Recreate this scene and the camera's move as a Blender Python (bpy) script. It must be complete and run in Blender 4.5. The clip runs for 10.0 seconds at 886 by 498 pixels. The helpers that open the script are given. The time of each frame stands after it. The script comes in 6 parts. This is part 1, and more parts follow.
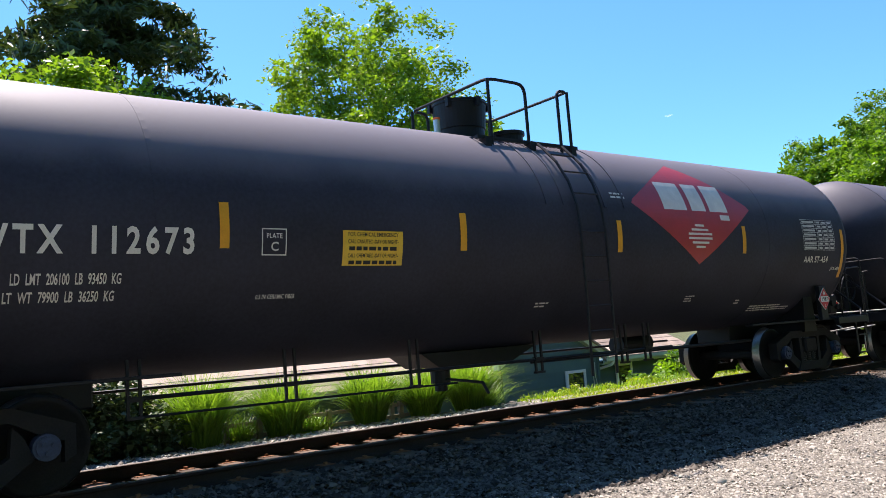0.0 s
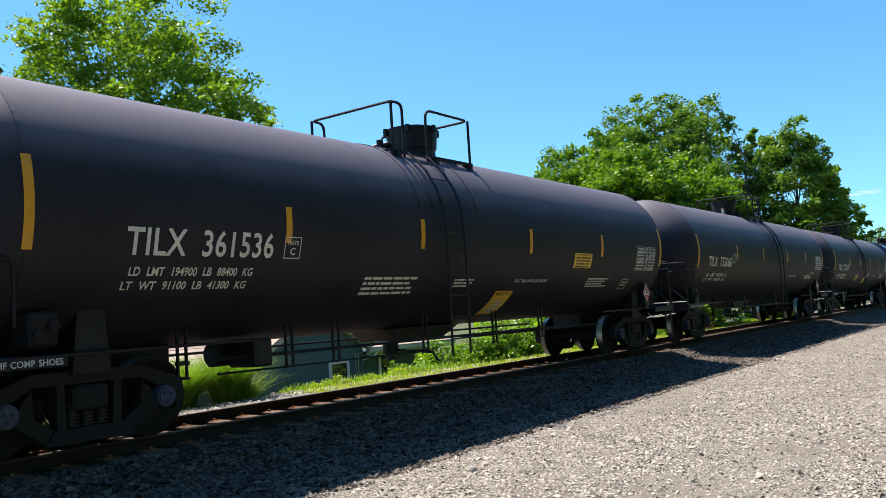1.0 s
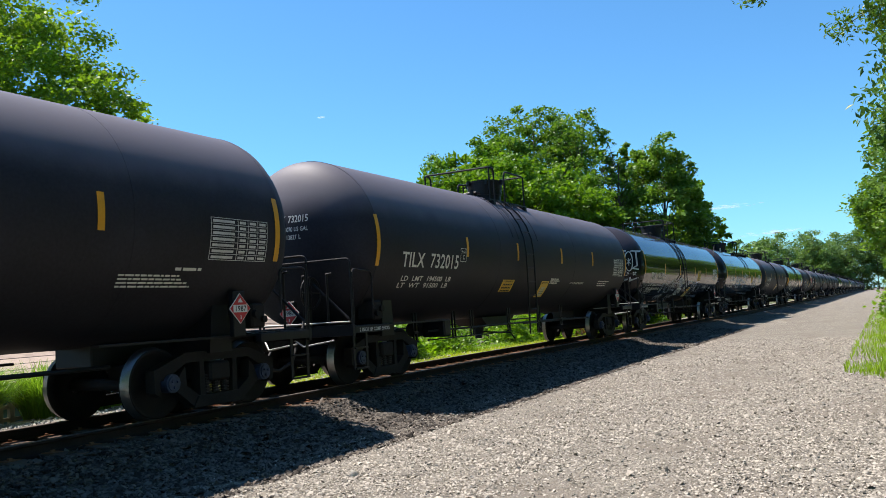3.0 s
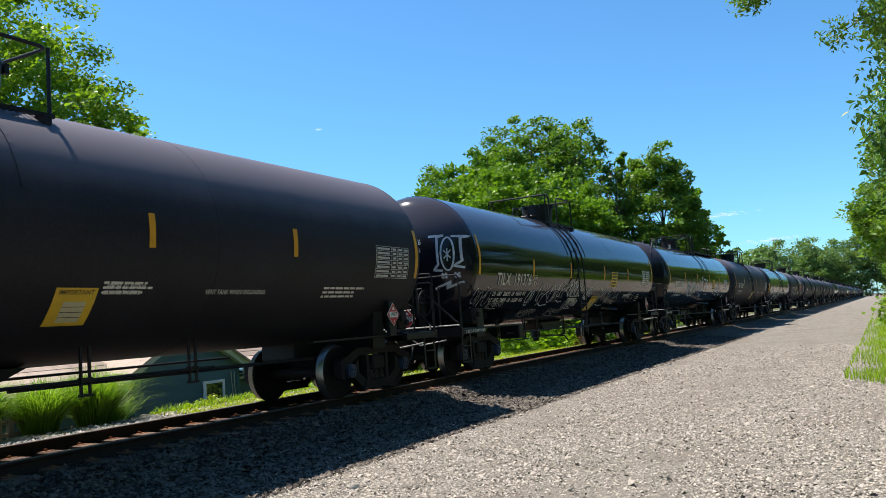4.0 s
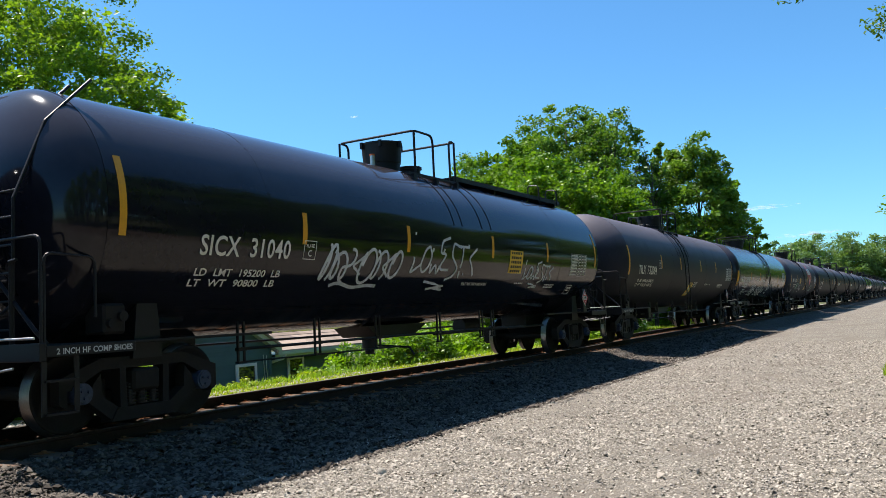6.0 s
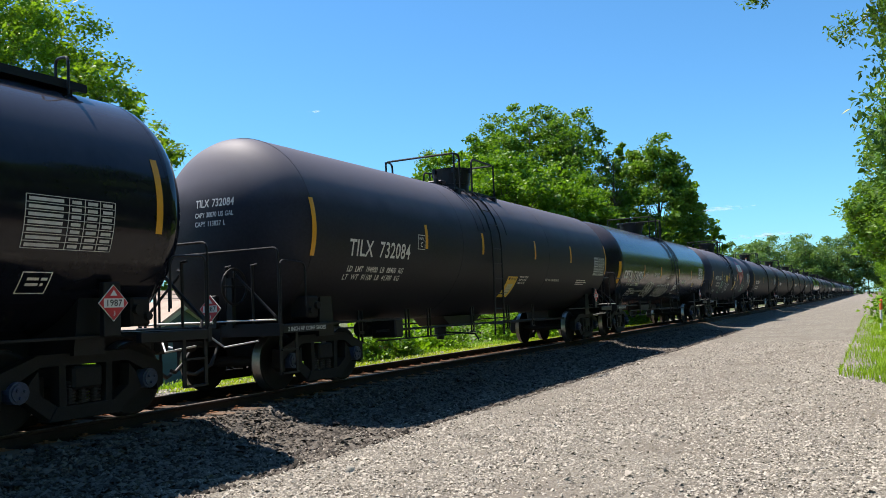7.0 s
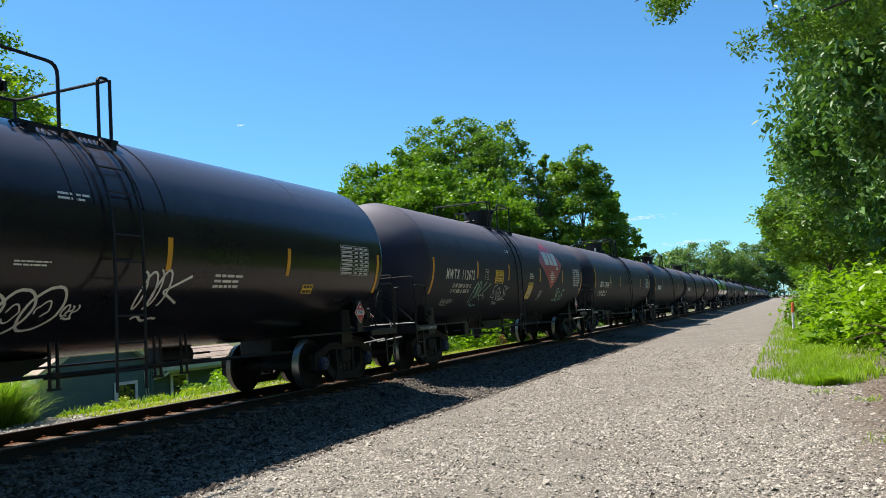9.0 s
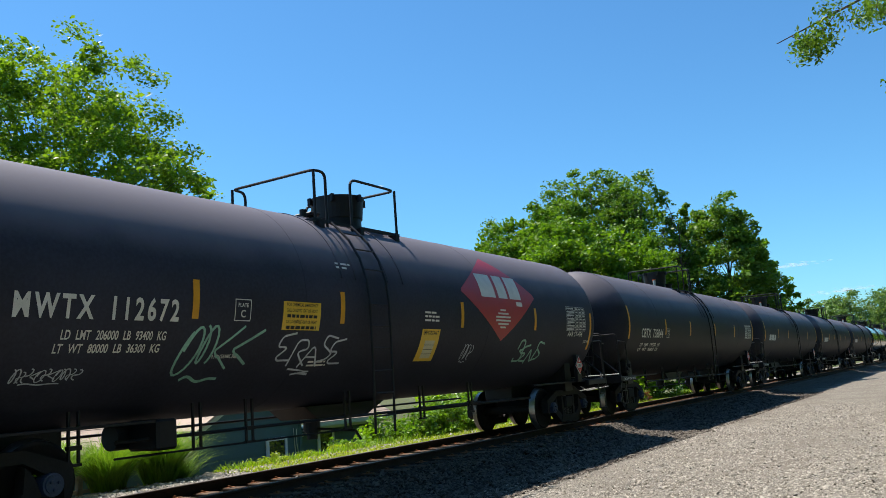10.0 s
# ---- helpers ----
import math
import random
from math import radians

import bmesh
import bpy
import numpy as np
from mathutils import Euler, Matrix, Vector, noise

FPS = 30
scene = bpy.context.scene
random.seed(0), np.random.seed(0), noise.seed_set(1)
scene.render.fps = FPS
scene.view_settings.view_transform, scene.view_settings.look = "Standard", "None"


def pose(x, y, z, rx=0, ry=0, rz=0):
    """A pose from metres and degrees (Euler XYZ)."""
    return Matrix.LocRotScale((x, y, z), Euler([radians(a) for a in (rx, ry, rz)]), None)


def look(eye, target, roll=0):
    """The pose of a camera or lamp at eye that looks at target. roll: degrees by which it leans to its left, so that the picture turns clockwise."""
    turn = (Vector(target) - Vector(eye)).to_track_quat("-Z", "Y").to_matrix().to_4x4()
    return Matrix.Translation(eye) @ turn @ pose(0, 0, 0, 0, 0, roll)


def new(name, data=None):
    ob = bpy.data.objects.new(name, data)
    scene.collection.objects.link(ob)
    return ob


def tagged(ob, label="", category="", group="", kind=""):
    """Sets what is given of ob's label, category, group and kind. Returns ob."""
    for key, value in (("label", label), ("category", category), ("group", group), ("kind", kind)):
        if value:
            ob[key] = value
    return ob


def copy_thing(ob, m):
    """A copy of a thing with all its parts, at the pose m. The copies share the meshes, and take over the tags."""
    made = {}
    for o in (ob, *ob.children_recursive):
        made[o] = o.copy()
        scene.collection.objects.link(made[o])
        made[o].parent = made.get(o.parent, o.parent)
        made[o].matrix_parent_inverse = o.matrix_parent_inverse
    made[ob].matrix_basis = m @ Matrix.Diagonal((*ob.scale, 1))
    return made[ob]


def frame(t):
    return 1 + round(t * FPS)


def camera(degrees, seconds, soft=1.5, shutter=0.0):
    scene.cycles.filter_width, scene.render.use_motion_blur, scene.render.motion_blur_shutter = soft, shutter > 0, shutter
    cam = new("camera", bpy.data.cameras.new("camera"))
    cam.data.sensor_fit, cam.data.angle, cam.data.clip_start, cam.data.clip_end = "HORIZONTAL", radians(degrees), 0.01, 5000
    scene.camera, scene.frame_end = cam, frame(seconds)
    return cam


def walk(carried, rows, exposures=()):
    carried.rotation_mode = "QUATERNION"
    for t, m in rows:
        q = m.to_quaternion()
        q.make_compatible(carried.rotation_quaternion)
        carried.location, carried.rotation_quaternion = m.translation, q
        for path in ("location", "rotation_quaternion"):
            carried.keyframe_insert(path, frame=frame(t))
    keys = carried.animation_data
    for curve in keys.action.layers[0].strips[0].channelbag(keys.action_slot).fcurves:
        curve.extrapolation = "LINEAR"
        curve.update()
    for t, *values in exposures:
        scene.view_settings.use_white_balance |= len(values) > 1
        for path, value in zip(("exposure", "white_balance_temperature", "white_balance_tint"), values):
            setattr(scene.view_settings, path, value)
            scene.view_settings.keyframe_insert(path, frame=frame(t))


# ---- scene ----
cam = camera(56.29, 10.0, soft=0.5)
PATH = [
    (0, pose(0.052, -0.041, 1.124, 96.397, 4.330, 52.177)),
    (0.5, pose(0.021, 0.011, 1.182, 95.619, 4.051, 44.612)),
    (1, pose(0.030, 0.013, 1.169, 94.524, 3.662, 36.099)),
    (1.5, pose(0.046, 0.017, 1.157, 94.155, 3.132, 30.245)),
    (2, pose(0.038, 0.004, 1.145, 94.019, 2.942, 28.970)),
    (2.5, pose(0.013, -0.021, 1.149, 94.063, 2.973, 28.156)),
    (4, pose(0.008, -0.027, 1.150, 95.156, 4.025, 27.771)),
    (4.5, pose(0.012, -0.011, 1.151, 95.252, 3.983, 27.876)),
    (5, pose(0.018, 0.005, 1.146, 95.101, 3.950, 28.751)),
    (6.5, pose(-0.013, 0.030, 1.130, 94.376, 2.726, 30.194)),
    (7, pose(-0.096, -0.012, 1.149, 94.165, 2.410, 27.242)),
    (7.5, pose(-0.164, -0.049, 1.151, 93.994, 2.585, 24.829)),
    (8, pose(-0.118, -0.020, 1.146, 93.944, 2.944, 22.409)),
    (8.5, pose(-0.016, 0.033, 1.148, 93.837, 2.927, 22.283)),
    (9, pose(0.037, 0.026, 1.156, 94.770, 3.892, 22.461)),
    (9.5, pose(0.048, 0.027, 1.165, 96.080, 4.162, 24.047)),
    (10, pose(0.026, 0.000, 1.193, 99.214, 4.170, 32.043)),
]
walk(cam, PATH, exposures=[(0.0, 1.10, 6500, 20), (0.5, 1.06, 6500, 18), (1.0, 0.95, 6500, 15), (1.5, 0.86, 6500, 13), (2.5, 0.81, 6500, 13), (4.5, 0.78, 6500, 13), (7.5, 0.78, 6500, 12), (9.0, 0.76, 6500, 11), (10.0, 0.66, 6500, 10)])

# ---- world, sun ----
SUN_EL, SUN_AZ = radians(62.0), radians(3.0)      # sun stands beyond the train, square to the track
world = bpy.data.worlds.new("world")
scene.world = world
world.use_nodes = True
wn = world.node_tree
sky = wn.nodes.new("ShaderNodeTexSky")
sky.sky_type, sky.sun_disc = "NISHITA", False
sky.sun_elevation, sky.sun_rotation = SUN_EL, radians(-87)
sky.air_density, sky.dust_density, sky.ozone_density = 1.0, 0.3, 1.0
blue = wn.nodes.new("ShaderNodeMix")
blue.data_type, blue.blend_type = "RGBA", "MULTIPLY"
blue.inputs[0].default_value, blue.inputs[7].default_value = 1.0, (0.50, 0.975, 1.27, 1)
wn.links.new(sky.outputs[0], blue.inputs[6])
wn.links.new(blue.outputs[2], wn.nodes["Background"].inputs[0])
wn.nodes["Background"].inputs[1].default_value = 0.086
sun = new("sun", bpy.data.lights.new("sun", "SUN"))
sun.data.energy, sun.data.angle, sun.data.color = 5.0, radians(0.53), (1.0, 0.93, 0.84)
sun_from = Vector((-math.cos(SUN_EL) * math.cos(SUN_AZ), math.cos(SUN_EL) * math.sin(SUN_AZ), math.sin(SUN_EL)))
sun.matrix_basis = look(sun_from * 50, (0, 0, 0))

# ---- materials ----
def mat(name, color, rough=0.6, metal=0.0, vary=0.25, scale=3.0, fine=60.0, bump=0.0, spec=0.5, tint=None, coat=0.0, sheen=0.0, island=0.0, rnd=0.0, dust=0.0):
    """Procedural surface: a base colour broken up at two scales, a fine relief, and wear in the roughness."""
    m = bpy.data.materials.new(name)
    m.use_nodes = True
    n, l = m.node_tree.nodes, m.node_tree.links
    b = n["Principled BSDF"]
    co = n.new("ShaderNodeTexCoord")
    big, small = n.new("ShaderNodeTexNoise"), n.new("ShaderNodeTexNoise")
    big.inputs["Scale"].default_value, small.inputs["Scale"].default_value = scale, fine
    big.inputs["Detail"].default_value, small.inputs["Detail"].default_value = 6, 4
    for q in (big, small):
        l.new(co.outputs["Object"], q.inputs["Vector"])
    mx = n.new("ShaderNodeMix"); mx.data_type = "RGBA"
    dark = tint or tuple(c * (1 - vary) for c in color)
    lite = tuple(min(1, c * (1 + vary)) for c in color)
    mx.inputs[6].default_value, mx.inputs[7].default_value = (*dark, 1), (*lite, 1)
    add = n.new("ShaderNodeMath"); add.operation = "MULTIPLY_ADD"
    add.inputs[1].default_value = 0.4
    l.new(small.outputs[0], add.inputs[0])
    mul = n.new("ShaderNodeMath"); mul.operation = "MULTIPLY"; mul.inputs[1].default_value = 0.6
    l.new(big.outputs[0], mul.inputs[0]); l.new(mul.outputs[0], add.inputs[2])
    ramp = n.new("ShaderNodeMapRange")
    ramp.inputs[1].default_value, ramp.inputs[2].default_value = 0.3, 0.7
    src = add.outputs[0]
    if island or rnd:
        g = n.new("ShaderNodeNewGeometry") if island else n.new("ShaderNodeObjectInfo")
        s = n.new("ShaderNodeMath"); s.operation = "MULTIPLY_ADD"
        s.inputs[1].default_value = island or rnd
        l.new(g.outputs["Random Per Island" if island else "Random"], s.inputs[0])
        o = n.new("ShaderNodeMath"); o.operation = "SUBTRACT"; o.inputs[1].default_value = 0.5 * (island or rnd)
        l.new(src, o.inputs[0]); l.new(o.outputs[0], s.inputs[2]); src = s.outputs[0]
    l.new(src, ramp.inputs[0]); l.new(ramp.outputs[0], mx.inputs[0]); l.new(mx.outputs[2], b.inputs["Base Color"])
    if dust:      # sunlight painted on the tank's crown: paler above the sun's edge, streaked
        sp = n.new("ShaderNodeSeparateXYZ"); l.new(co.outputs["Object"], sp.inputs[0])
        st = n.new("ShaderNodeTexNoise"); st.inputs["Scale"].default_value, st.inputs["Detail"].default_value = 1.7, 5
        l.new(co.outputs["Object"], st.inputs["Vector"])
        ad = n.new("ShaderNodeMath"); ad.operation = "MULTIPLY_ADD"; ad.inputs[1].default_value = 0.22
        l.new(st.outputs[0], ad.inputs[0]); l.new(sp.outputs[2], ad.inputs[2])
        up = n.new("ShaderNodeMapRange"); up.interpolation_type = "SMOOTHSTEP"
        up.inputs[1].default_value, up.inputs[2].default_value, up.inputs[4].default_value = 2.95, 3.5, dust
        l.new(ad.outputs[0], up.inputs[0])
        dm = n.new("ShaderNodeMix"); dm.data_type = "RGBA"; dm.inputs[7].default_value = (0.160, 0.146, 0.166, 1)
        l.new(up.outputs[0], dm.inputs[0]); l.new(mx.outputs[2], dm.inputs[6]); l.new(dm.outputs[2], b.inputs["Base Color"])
    rr = n.new("ShaderNodeMapRange")
    rr.inputs[3].default_value, rr.inputs[4].default_value = rough * 0.85, min(1, rough * 1.15)
    l.new(big.outputs[0], rr.inputs[0]); l.new(rr.outputs[0], b.inputs["Roughness"])
    b.inputs["Metallic"].default_value = metal
    b.inputs["Specular IOR Level"].default_value = spec
    b.inputs["Sheen Weight"].default_value = sheen
    b.inputs["Sheen Roughness"].default_value = 0.35
    b.inputs["Coat Weight"].default_value = coat
    b.inputs["Coat Roughness"].default_value = 0.08
    if bump:
        bp = n.new("ShaderNodeBump")
        bp.inputs["Strength"].default_value, bp.inputs["Distance"].default_value = min(1, bump), 0.02
        l.new(add.outputs[0], bp.inputs["Height"]); l.new(bp.outputs[0], b.inputs["Normal"])
    return m


def leaf_mat(name, color, gloss=0.4, trans=0.45, hue=(1.35, 1.15, 0.6)):
    """Leaves: each takes its own tone, light shines through them."""
    m = bpy.data.materials.new(name)
    m.use_nodes = True
    n, l = m.node_tree.nodes, m.node_tree.links
    b, out = n["Principled BSDF"], n["Material Output"]
    g = n.new("ShaderNodeNewGeometry")
    co = n.new("ShaderNodeTexCoord"); nz = n.new("ShaderNodeTexNoise"); nz.inputs["Scale"].default_value = 0.6
    l.new(co.outputs["Object"], nz.inputs["Vector"])
    s = n.new("ShaderNodeMath"); s.operation = "MULTIPLY_ADD"; s.inputs[1].default_value = 0.55
    l.new(g.outputs["Random Per Island"], s.inputs[0])
    k = n.new("ShaderNodeMapRange"); k.inputs[1].default_value, k.inputs[2].default_value, k.inputs[4].default_value = 0.3, 0.7, 0.45
    l.new(nz.outputs[0], k.inputs[0]); l.new(k.outputs[0], s.inputs[2])
    mx = n.new("ShaderNodeMix"); mx.data_type = "RGBA"
    mx.inputs[6].default_value = (*(c * 0.6 for c in color), 1)
    mx.inputs[7].default_value = (*(min(1, c * h * 1.25) for c, h in zip(color, hue)), 1)
    l.new(s.outputs[0], mx.inputs[0]); l.new(mx.outputs[2], b.inputs["Base Color"])
    b.inputs["Roughness"].default_value = gloss
    b.inputs["Specular IOR Level"].default_value = 0.25
    t = n.new("ShaderNodeBsdfTranslucent")
    tc = n.new("ShaderNodeMix"); tc.data_type = "RGBA"; tc.blend_type = "MULTIPLY"; tc.inputs[0].default_value = 1
    tc.inputs[7].default_value = (1.5, 1.6, 0.5, 1)
    l.new(mx.outputs[2], tc.inputs[6]); l.new(tc.outputs[2], t.inputs[0])
    ms = n.new("ShaderNodeMixShader"); ms.inputs[0].default_value = trans
    l.new(b.outputs[0], ms.inputs[1]); l.new(t.outputs[0], ms.inputs[2]); l.new(ms.outputs[0], out.inputs[0])
    return m


# each tank paint carries a sunlit crown in its colour
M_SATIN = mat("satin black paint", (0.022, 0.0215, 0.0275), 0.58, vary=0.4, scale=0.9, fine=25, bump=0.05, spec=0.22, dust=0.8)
M_MATT = mat("matt black paint", (0.033, 0.0345, 0.050), 0.62, vary=0.35, scale=0.9, fine=25, bump=0.05, spec=0.22, dust=1.0)
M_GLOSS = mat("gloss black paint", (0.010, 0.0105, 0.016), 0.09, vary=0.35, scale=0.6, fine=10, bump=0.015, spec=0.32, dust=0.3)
M_STEEL = mat("black painted steel", (0.010, 0.010, 0.0115), 0.5, vary=0.4, scale=4, fine=60, bump=0.1, spec=0.3)
M_GRIME = mat("grimy brown black steel", (0.016, 0.014, 0.0125), 0.75, vary=0.45, scale=5, fine=50, bump=0.3, spec=0.25)
M_RUST = mat("rusty rail steel", (0.030, 0.020, 0.016), 0.85, vary=0.45, scale=4, fine=70, bump=0.3, spec=0.2)
# rust, with its sunlit tone put into the colour
M_PLATE = mat("orange rusted plate", (0.24, 0.105, 0.05), 0.85, vary=0.4, scale=5, fine=60, bump=0.3, spec=0.2)
M_SHINE = mat("worn rail head", (0.16, 0.13, 0.11), 0.55, metal=0.7, vary=0.2, scale=3, fine=80)
M_TREAD = mat("worn wheel tread steel", (0.30, 0.29, 0.28), 0.35, metal=1.0, vary=0.3)
M_BLUE = mat("faded blue bearing cap", (0.03, 0.045, 0.085), 0.6, vary=0.4, scale=20)
M_YEL = mat("yellow reflective tape", (0.72, 0.34, 0.015), 0.45, vary=0.12, scale=9)
M_NOTICE = mat("yellow notice vinyl", (0.78, 0.50, 0.04), 0.45, vary=0.12, scale=9)
M_WHITE = mat("white stencil paint", (0.72, 0.70, 0.64), 0.6, vary=0.15, scale=6, fine=80)
M_GREYT = mat("grey stencil paint", (0.55, 0.55, 0.53), 0.6, vary=0.3, scale=6, fine=80)
M_SPRAY = mat("pale spray paint", (0.52, 0.56, 0.60), 0.55, vary=0.35, scale=5, fine=30)
M_SPRAYG = mat("mint spray paint", (0.25, 0.48, 0.38), 0.55, vary=0.35, scale=5, fine=30)
M_RED = mat("red emblem vinyl", (0.42, 0.035, 0.045), 0.45, vary=0.15, scale=4)
M_PLRED = mat("red placard", (0.55, 0.03, 0.035), 0.45, vary=0.12, scale=9)
M_PANEL = mat("pale notice panel", (0.62, 0.56, 0.36), 0.5, vary=0.12, scale=12)
M_BLACK = mat("black print", (0.012, 0.012, 0.012), 0.6, vary=0.1)
M_SILVER = mat("galvanised steel", (0.55, 0.55, 0.54), 0.4, metal=0.8, vary=0.2)
M_ORANGE = mat("orange cap", (0.75, 0.14, 0.03), 0.5, vary=0.15)
M_TIE = mat("weathered creosote timber", (0.115, 0.077, 0.053), 0.9, vary=0.45, scale=3, fine=40, bump=0.5, spec=0.2, rnd=0.4)
M_STONE = mat("grey ballast stone", (0.092, 0.079, 0.066), 0.9, vary=0.6, scale=6, fine=60, bump=0.3, spec=0.15, island=0.8)
M_PEBBLE = mat("tan grey pebble", (0.315, 0.285, 0.24), 0.9, vary=0.42, scale=6, fine=60, bump=0.3, spec=0.12, island=0.8)
M_SIDING = mat("teal green lap siding", (0.055, 0.115, 0.115), 0.6, vary=0.15, scale=2, fine=30, bump=0.08, rnd=0.25)
M_SHINGLE = mat("tan asphalt shingle", (0.36, 0.28, 0.22), 0.9, vary=0.3, scale=3, fine=90, bump=0.4, spec=0.2, rnd=0.4)
M_DARKSH = mat("charcoal shingle siding", (0.075, 0.075, 0.08), 0.85, vary=0.3, scale=3, fine=60, bump=0.3)
M_TRIM = mat("pale green trim paint", (0.45, 0.52, 0.42), 0.55, vary=0.1, scale=4)
M_WTRIM = mat("white trim paint", (0.72, 0.72, 0.68), 0.5, vary=0.08, scale=4)
M_FENCE = mat("weathered fence post", (0.30, 0.25, 0.18), 0.85, vary=0.3, bump=0.3)
M_BARK = mat("grey brown bark", (0.10, 0.08, 0.06), 0.9, vary=0.45, scale=5, fine=30, bump=0.8, spec=0.2)
M_TWIG = mat("dead twig", (0.24, 0.17, 0.12), 0.85, vary=0.4, scale=5)
M_GLASS = bpy.data.materials.new("window glass")
M_GLASS.use_nodes = True
_g = M_GLASS.node_tree.nodes["Principled BSDF"]
_g.inputs["Base Color"].default_value = (0.02, 0.025, 0.025, 1)
_g.inputs["Roughness"].default_value, _g.inputs["Specular IOR Level"].default_value = 0.04, 0.9
L_BIG = leaf_mat("broad leaf", (0.135, 0.245, 0.035))
L_MAPLE = leaf_mat("maple leaf", (0.115, 0.235, 0.028), trans=0.36)
L_LOCUST = leaf_mat("locust leaf", (0.112, 0.21, 0.042), trans=0.33, hue=(1.3, 1.2, 0.7))
L_WILLOW = leaf_mat("grey green leaf", (0.085, 0.175, 0.045), 0.4, 0.2, (1.3, 1.25, 1.1))
L_BRIGHT = leaf_mat("bright shrub leaf", (0.16, 0.31, 0.02), 0.35, 0.4)
# the bluer, greyer look of distance is put into this leaf colour
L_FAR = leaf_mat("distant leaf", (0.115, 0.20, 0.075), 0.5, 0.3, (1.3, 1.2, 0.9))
L_NEEDLE = leaf_mat("dark needle", (0.05, 0.085, 0.05), 0.5, 0.15)
L_REED = leaf_mat("tall grass blade", (0.15, 0.275, 0.055), 0.4, 0.4)
L_GRASS = leaf_mat("verge grass blade", (0.17, 0.31, 0.025), 0.45, 0.4)
L_WEED = leaf_mat("yellow green weed leaf", (0.24, 0.33, 0.02), 0.4, 0.4)
L_RUSSET = leaf_mat("russet seed head", (0.22, 0.10, 0.05), 0.7, 0.2, (1.2, 1.0, 0.8))


def ground_mat():
    """Ballast, packed gravel, dirt and leaf litter, each in its strip along the track."""
    m = bpy.data.materials.new("gravel and earth")
    m.use_nodes = True
    n, l = m.node_tree.nodes, m.node_tree.links
    b = n["Principled BSDF"]
    co = n.new("ShaderNodeTexCoord")
    sep = n.new("ShaderNodeSeparateXYZ"); l.new(co.outputs["Object"], sep.inputs[0])
    def nz(scale, detail=5):
        q = n.new("ShaderNodeTexNoise"); q.inputs["Scale"].default_value, q.inputs["Detail"].default_value = scale, detail
        l.new(co.outputs["Object"], q.inputs["Vector"]); return q.outputs[0]
    def rng(src, a, c, lo=0.0, hi=1.0):
        q = n.new("ShaderNodeMapRange"); q.inputs[1].default_value, q.inputs[2].default_value = a, c
        q.inputs[3].default_value, q.inputs[4].default_value = lo, hi
        l.new(src, q.inputs[0]); return q.outputs[0]
    def mix(f, a, c):
        q = n.new("ShaderNodeMix"); q.data_type = "RGBA"
        for s, v in ((0, f), (6, a), (7, c)):
            if isinstance(v, tuple):
                q.inputs[s].default_value = (*v, 1)
            else:
                l.new(v, q.inputs[s])
        return q.outputs[2]
    def math_(op, a, c):
        q = n.new("ShaderNodeMath"); q.operation = op
        for i, v in enumerate((a, c)):
            if isinstance(v, float):
                q.inputs[i].default_value = v
            else:
                l.new(v, q.inputs[i])
        return q.outputs[0]
    vor = n.new("ShaderNodeTexVoronoi"); vor.inputs["Scale"].default_value = 28
    l.new(co.outputs["Object"], vor.inputs["Vector"])
    vc = n.new("ShaderNodeSeparateColor"); l.new(vor.outputs["Color"], vc.inputs[0])
    vor2 = n.new("ShaderNodeTexVoronoi"); vor2.inputs["Scale"].default_value = 70
    l.new(co.outputs["Object"], vor2.inputs["Vector"])
    vc2 = n.new("ShaderNodeSeparateColor"); l.new(vor2.outputs["Color"], vc2.inputs[0])
    stone = mix(rng(vc.outputs[0], 0, 1), (0.033, 0.029, 0.025), (0.135, 0.118, 0.098))
    grit = mix(rng(vc2.outputs[0], 0, 1), (0.10, 0.088, 0.07), (0.36, 0.325, 0.265))
    dirt = mix(rng(nz(40), 0.3, 0.7), (0.15, 0.128, 0.10), (0.25, 0.22, 0.18))
    packed = mix(rng(nz(0.55, 6), 0.47, 0.62), grit, dirt)
    litter = mix(rng(nz(18, 6), 0.35, 0.65), (0.07, 0.048, 0.035), (0.26, 0.21, 0.165))
    soil = mix(rng(nz(6), 0.35, 0.65), (0.05, 0.055, 0.022), (0.12, 0.13, 0.04))
    wob = math_("ADD", sep.outputs[0], math_("MULTIPLY", math_("SUBTRACT", nz(0.8), 0.5), 2.2))
    road = mix(rng(wob, -12.6, -11.6), grit, mix(rng(wob, -6.6, -5.6), stone, packed))
    verge = mix(rng(wob, 0.1, 1.3), road, litter)
    east = mix(rng(sep.outputs[0], 4.0, 8.0), verge, soil)
    allc = mix(rng(wob, -15.9, -15.1), soil, east)
    l.new(allc, b.inputs["Base Color"])
    b.inputs["Roughness"].default_value, b.inputs["Specular IOR Level"].default_value = 0.9, 0.25
    bp = n.new("ShaderNodeBump"); bp.inputs["Strength"].default_value, bp.inputs["Distance"].default_value = 0.9, 0.03
    hgt = math_("ADD", math_("MULTIPLY", vor.outputs["Distance"], 0.6), math_("MULTIPLY", vor2.outputs["Distance"], 0.5))
    l.new(math_("SUBTRACT", nz(12), hgt), bp.inputs["Height"]); l.new(bp.outputs[0], b.inputs["Normal"])
    return m


M_GROUND = ground_mat()


# ---- mesh helpers ----
def obj(name, bm, material, parent=None, label="", smooth=False):
    me = bpy.data.meshes.new(name)
    bm.to_mesh(me); bm.free()
    for m in (material if isinstance(material, (list, tuple)) else [material]):
        me.materials.append(m)
    if smooth:
        me.polygons.foreach_set("use_smooth", [True] * len(me.polygons))
    ob = new(name, me)
    ob.parent = parent
    if label:
        tagged(ob, label)
    return ob


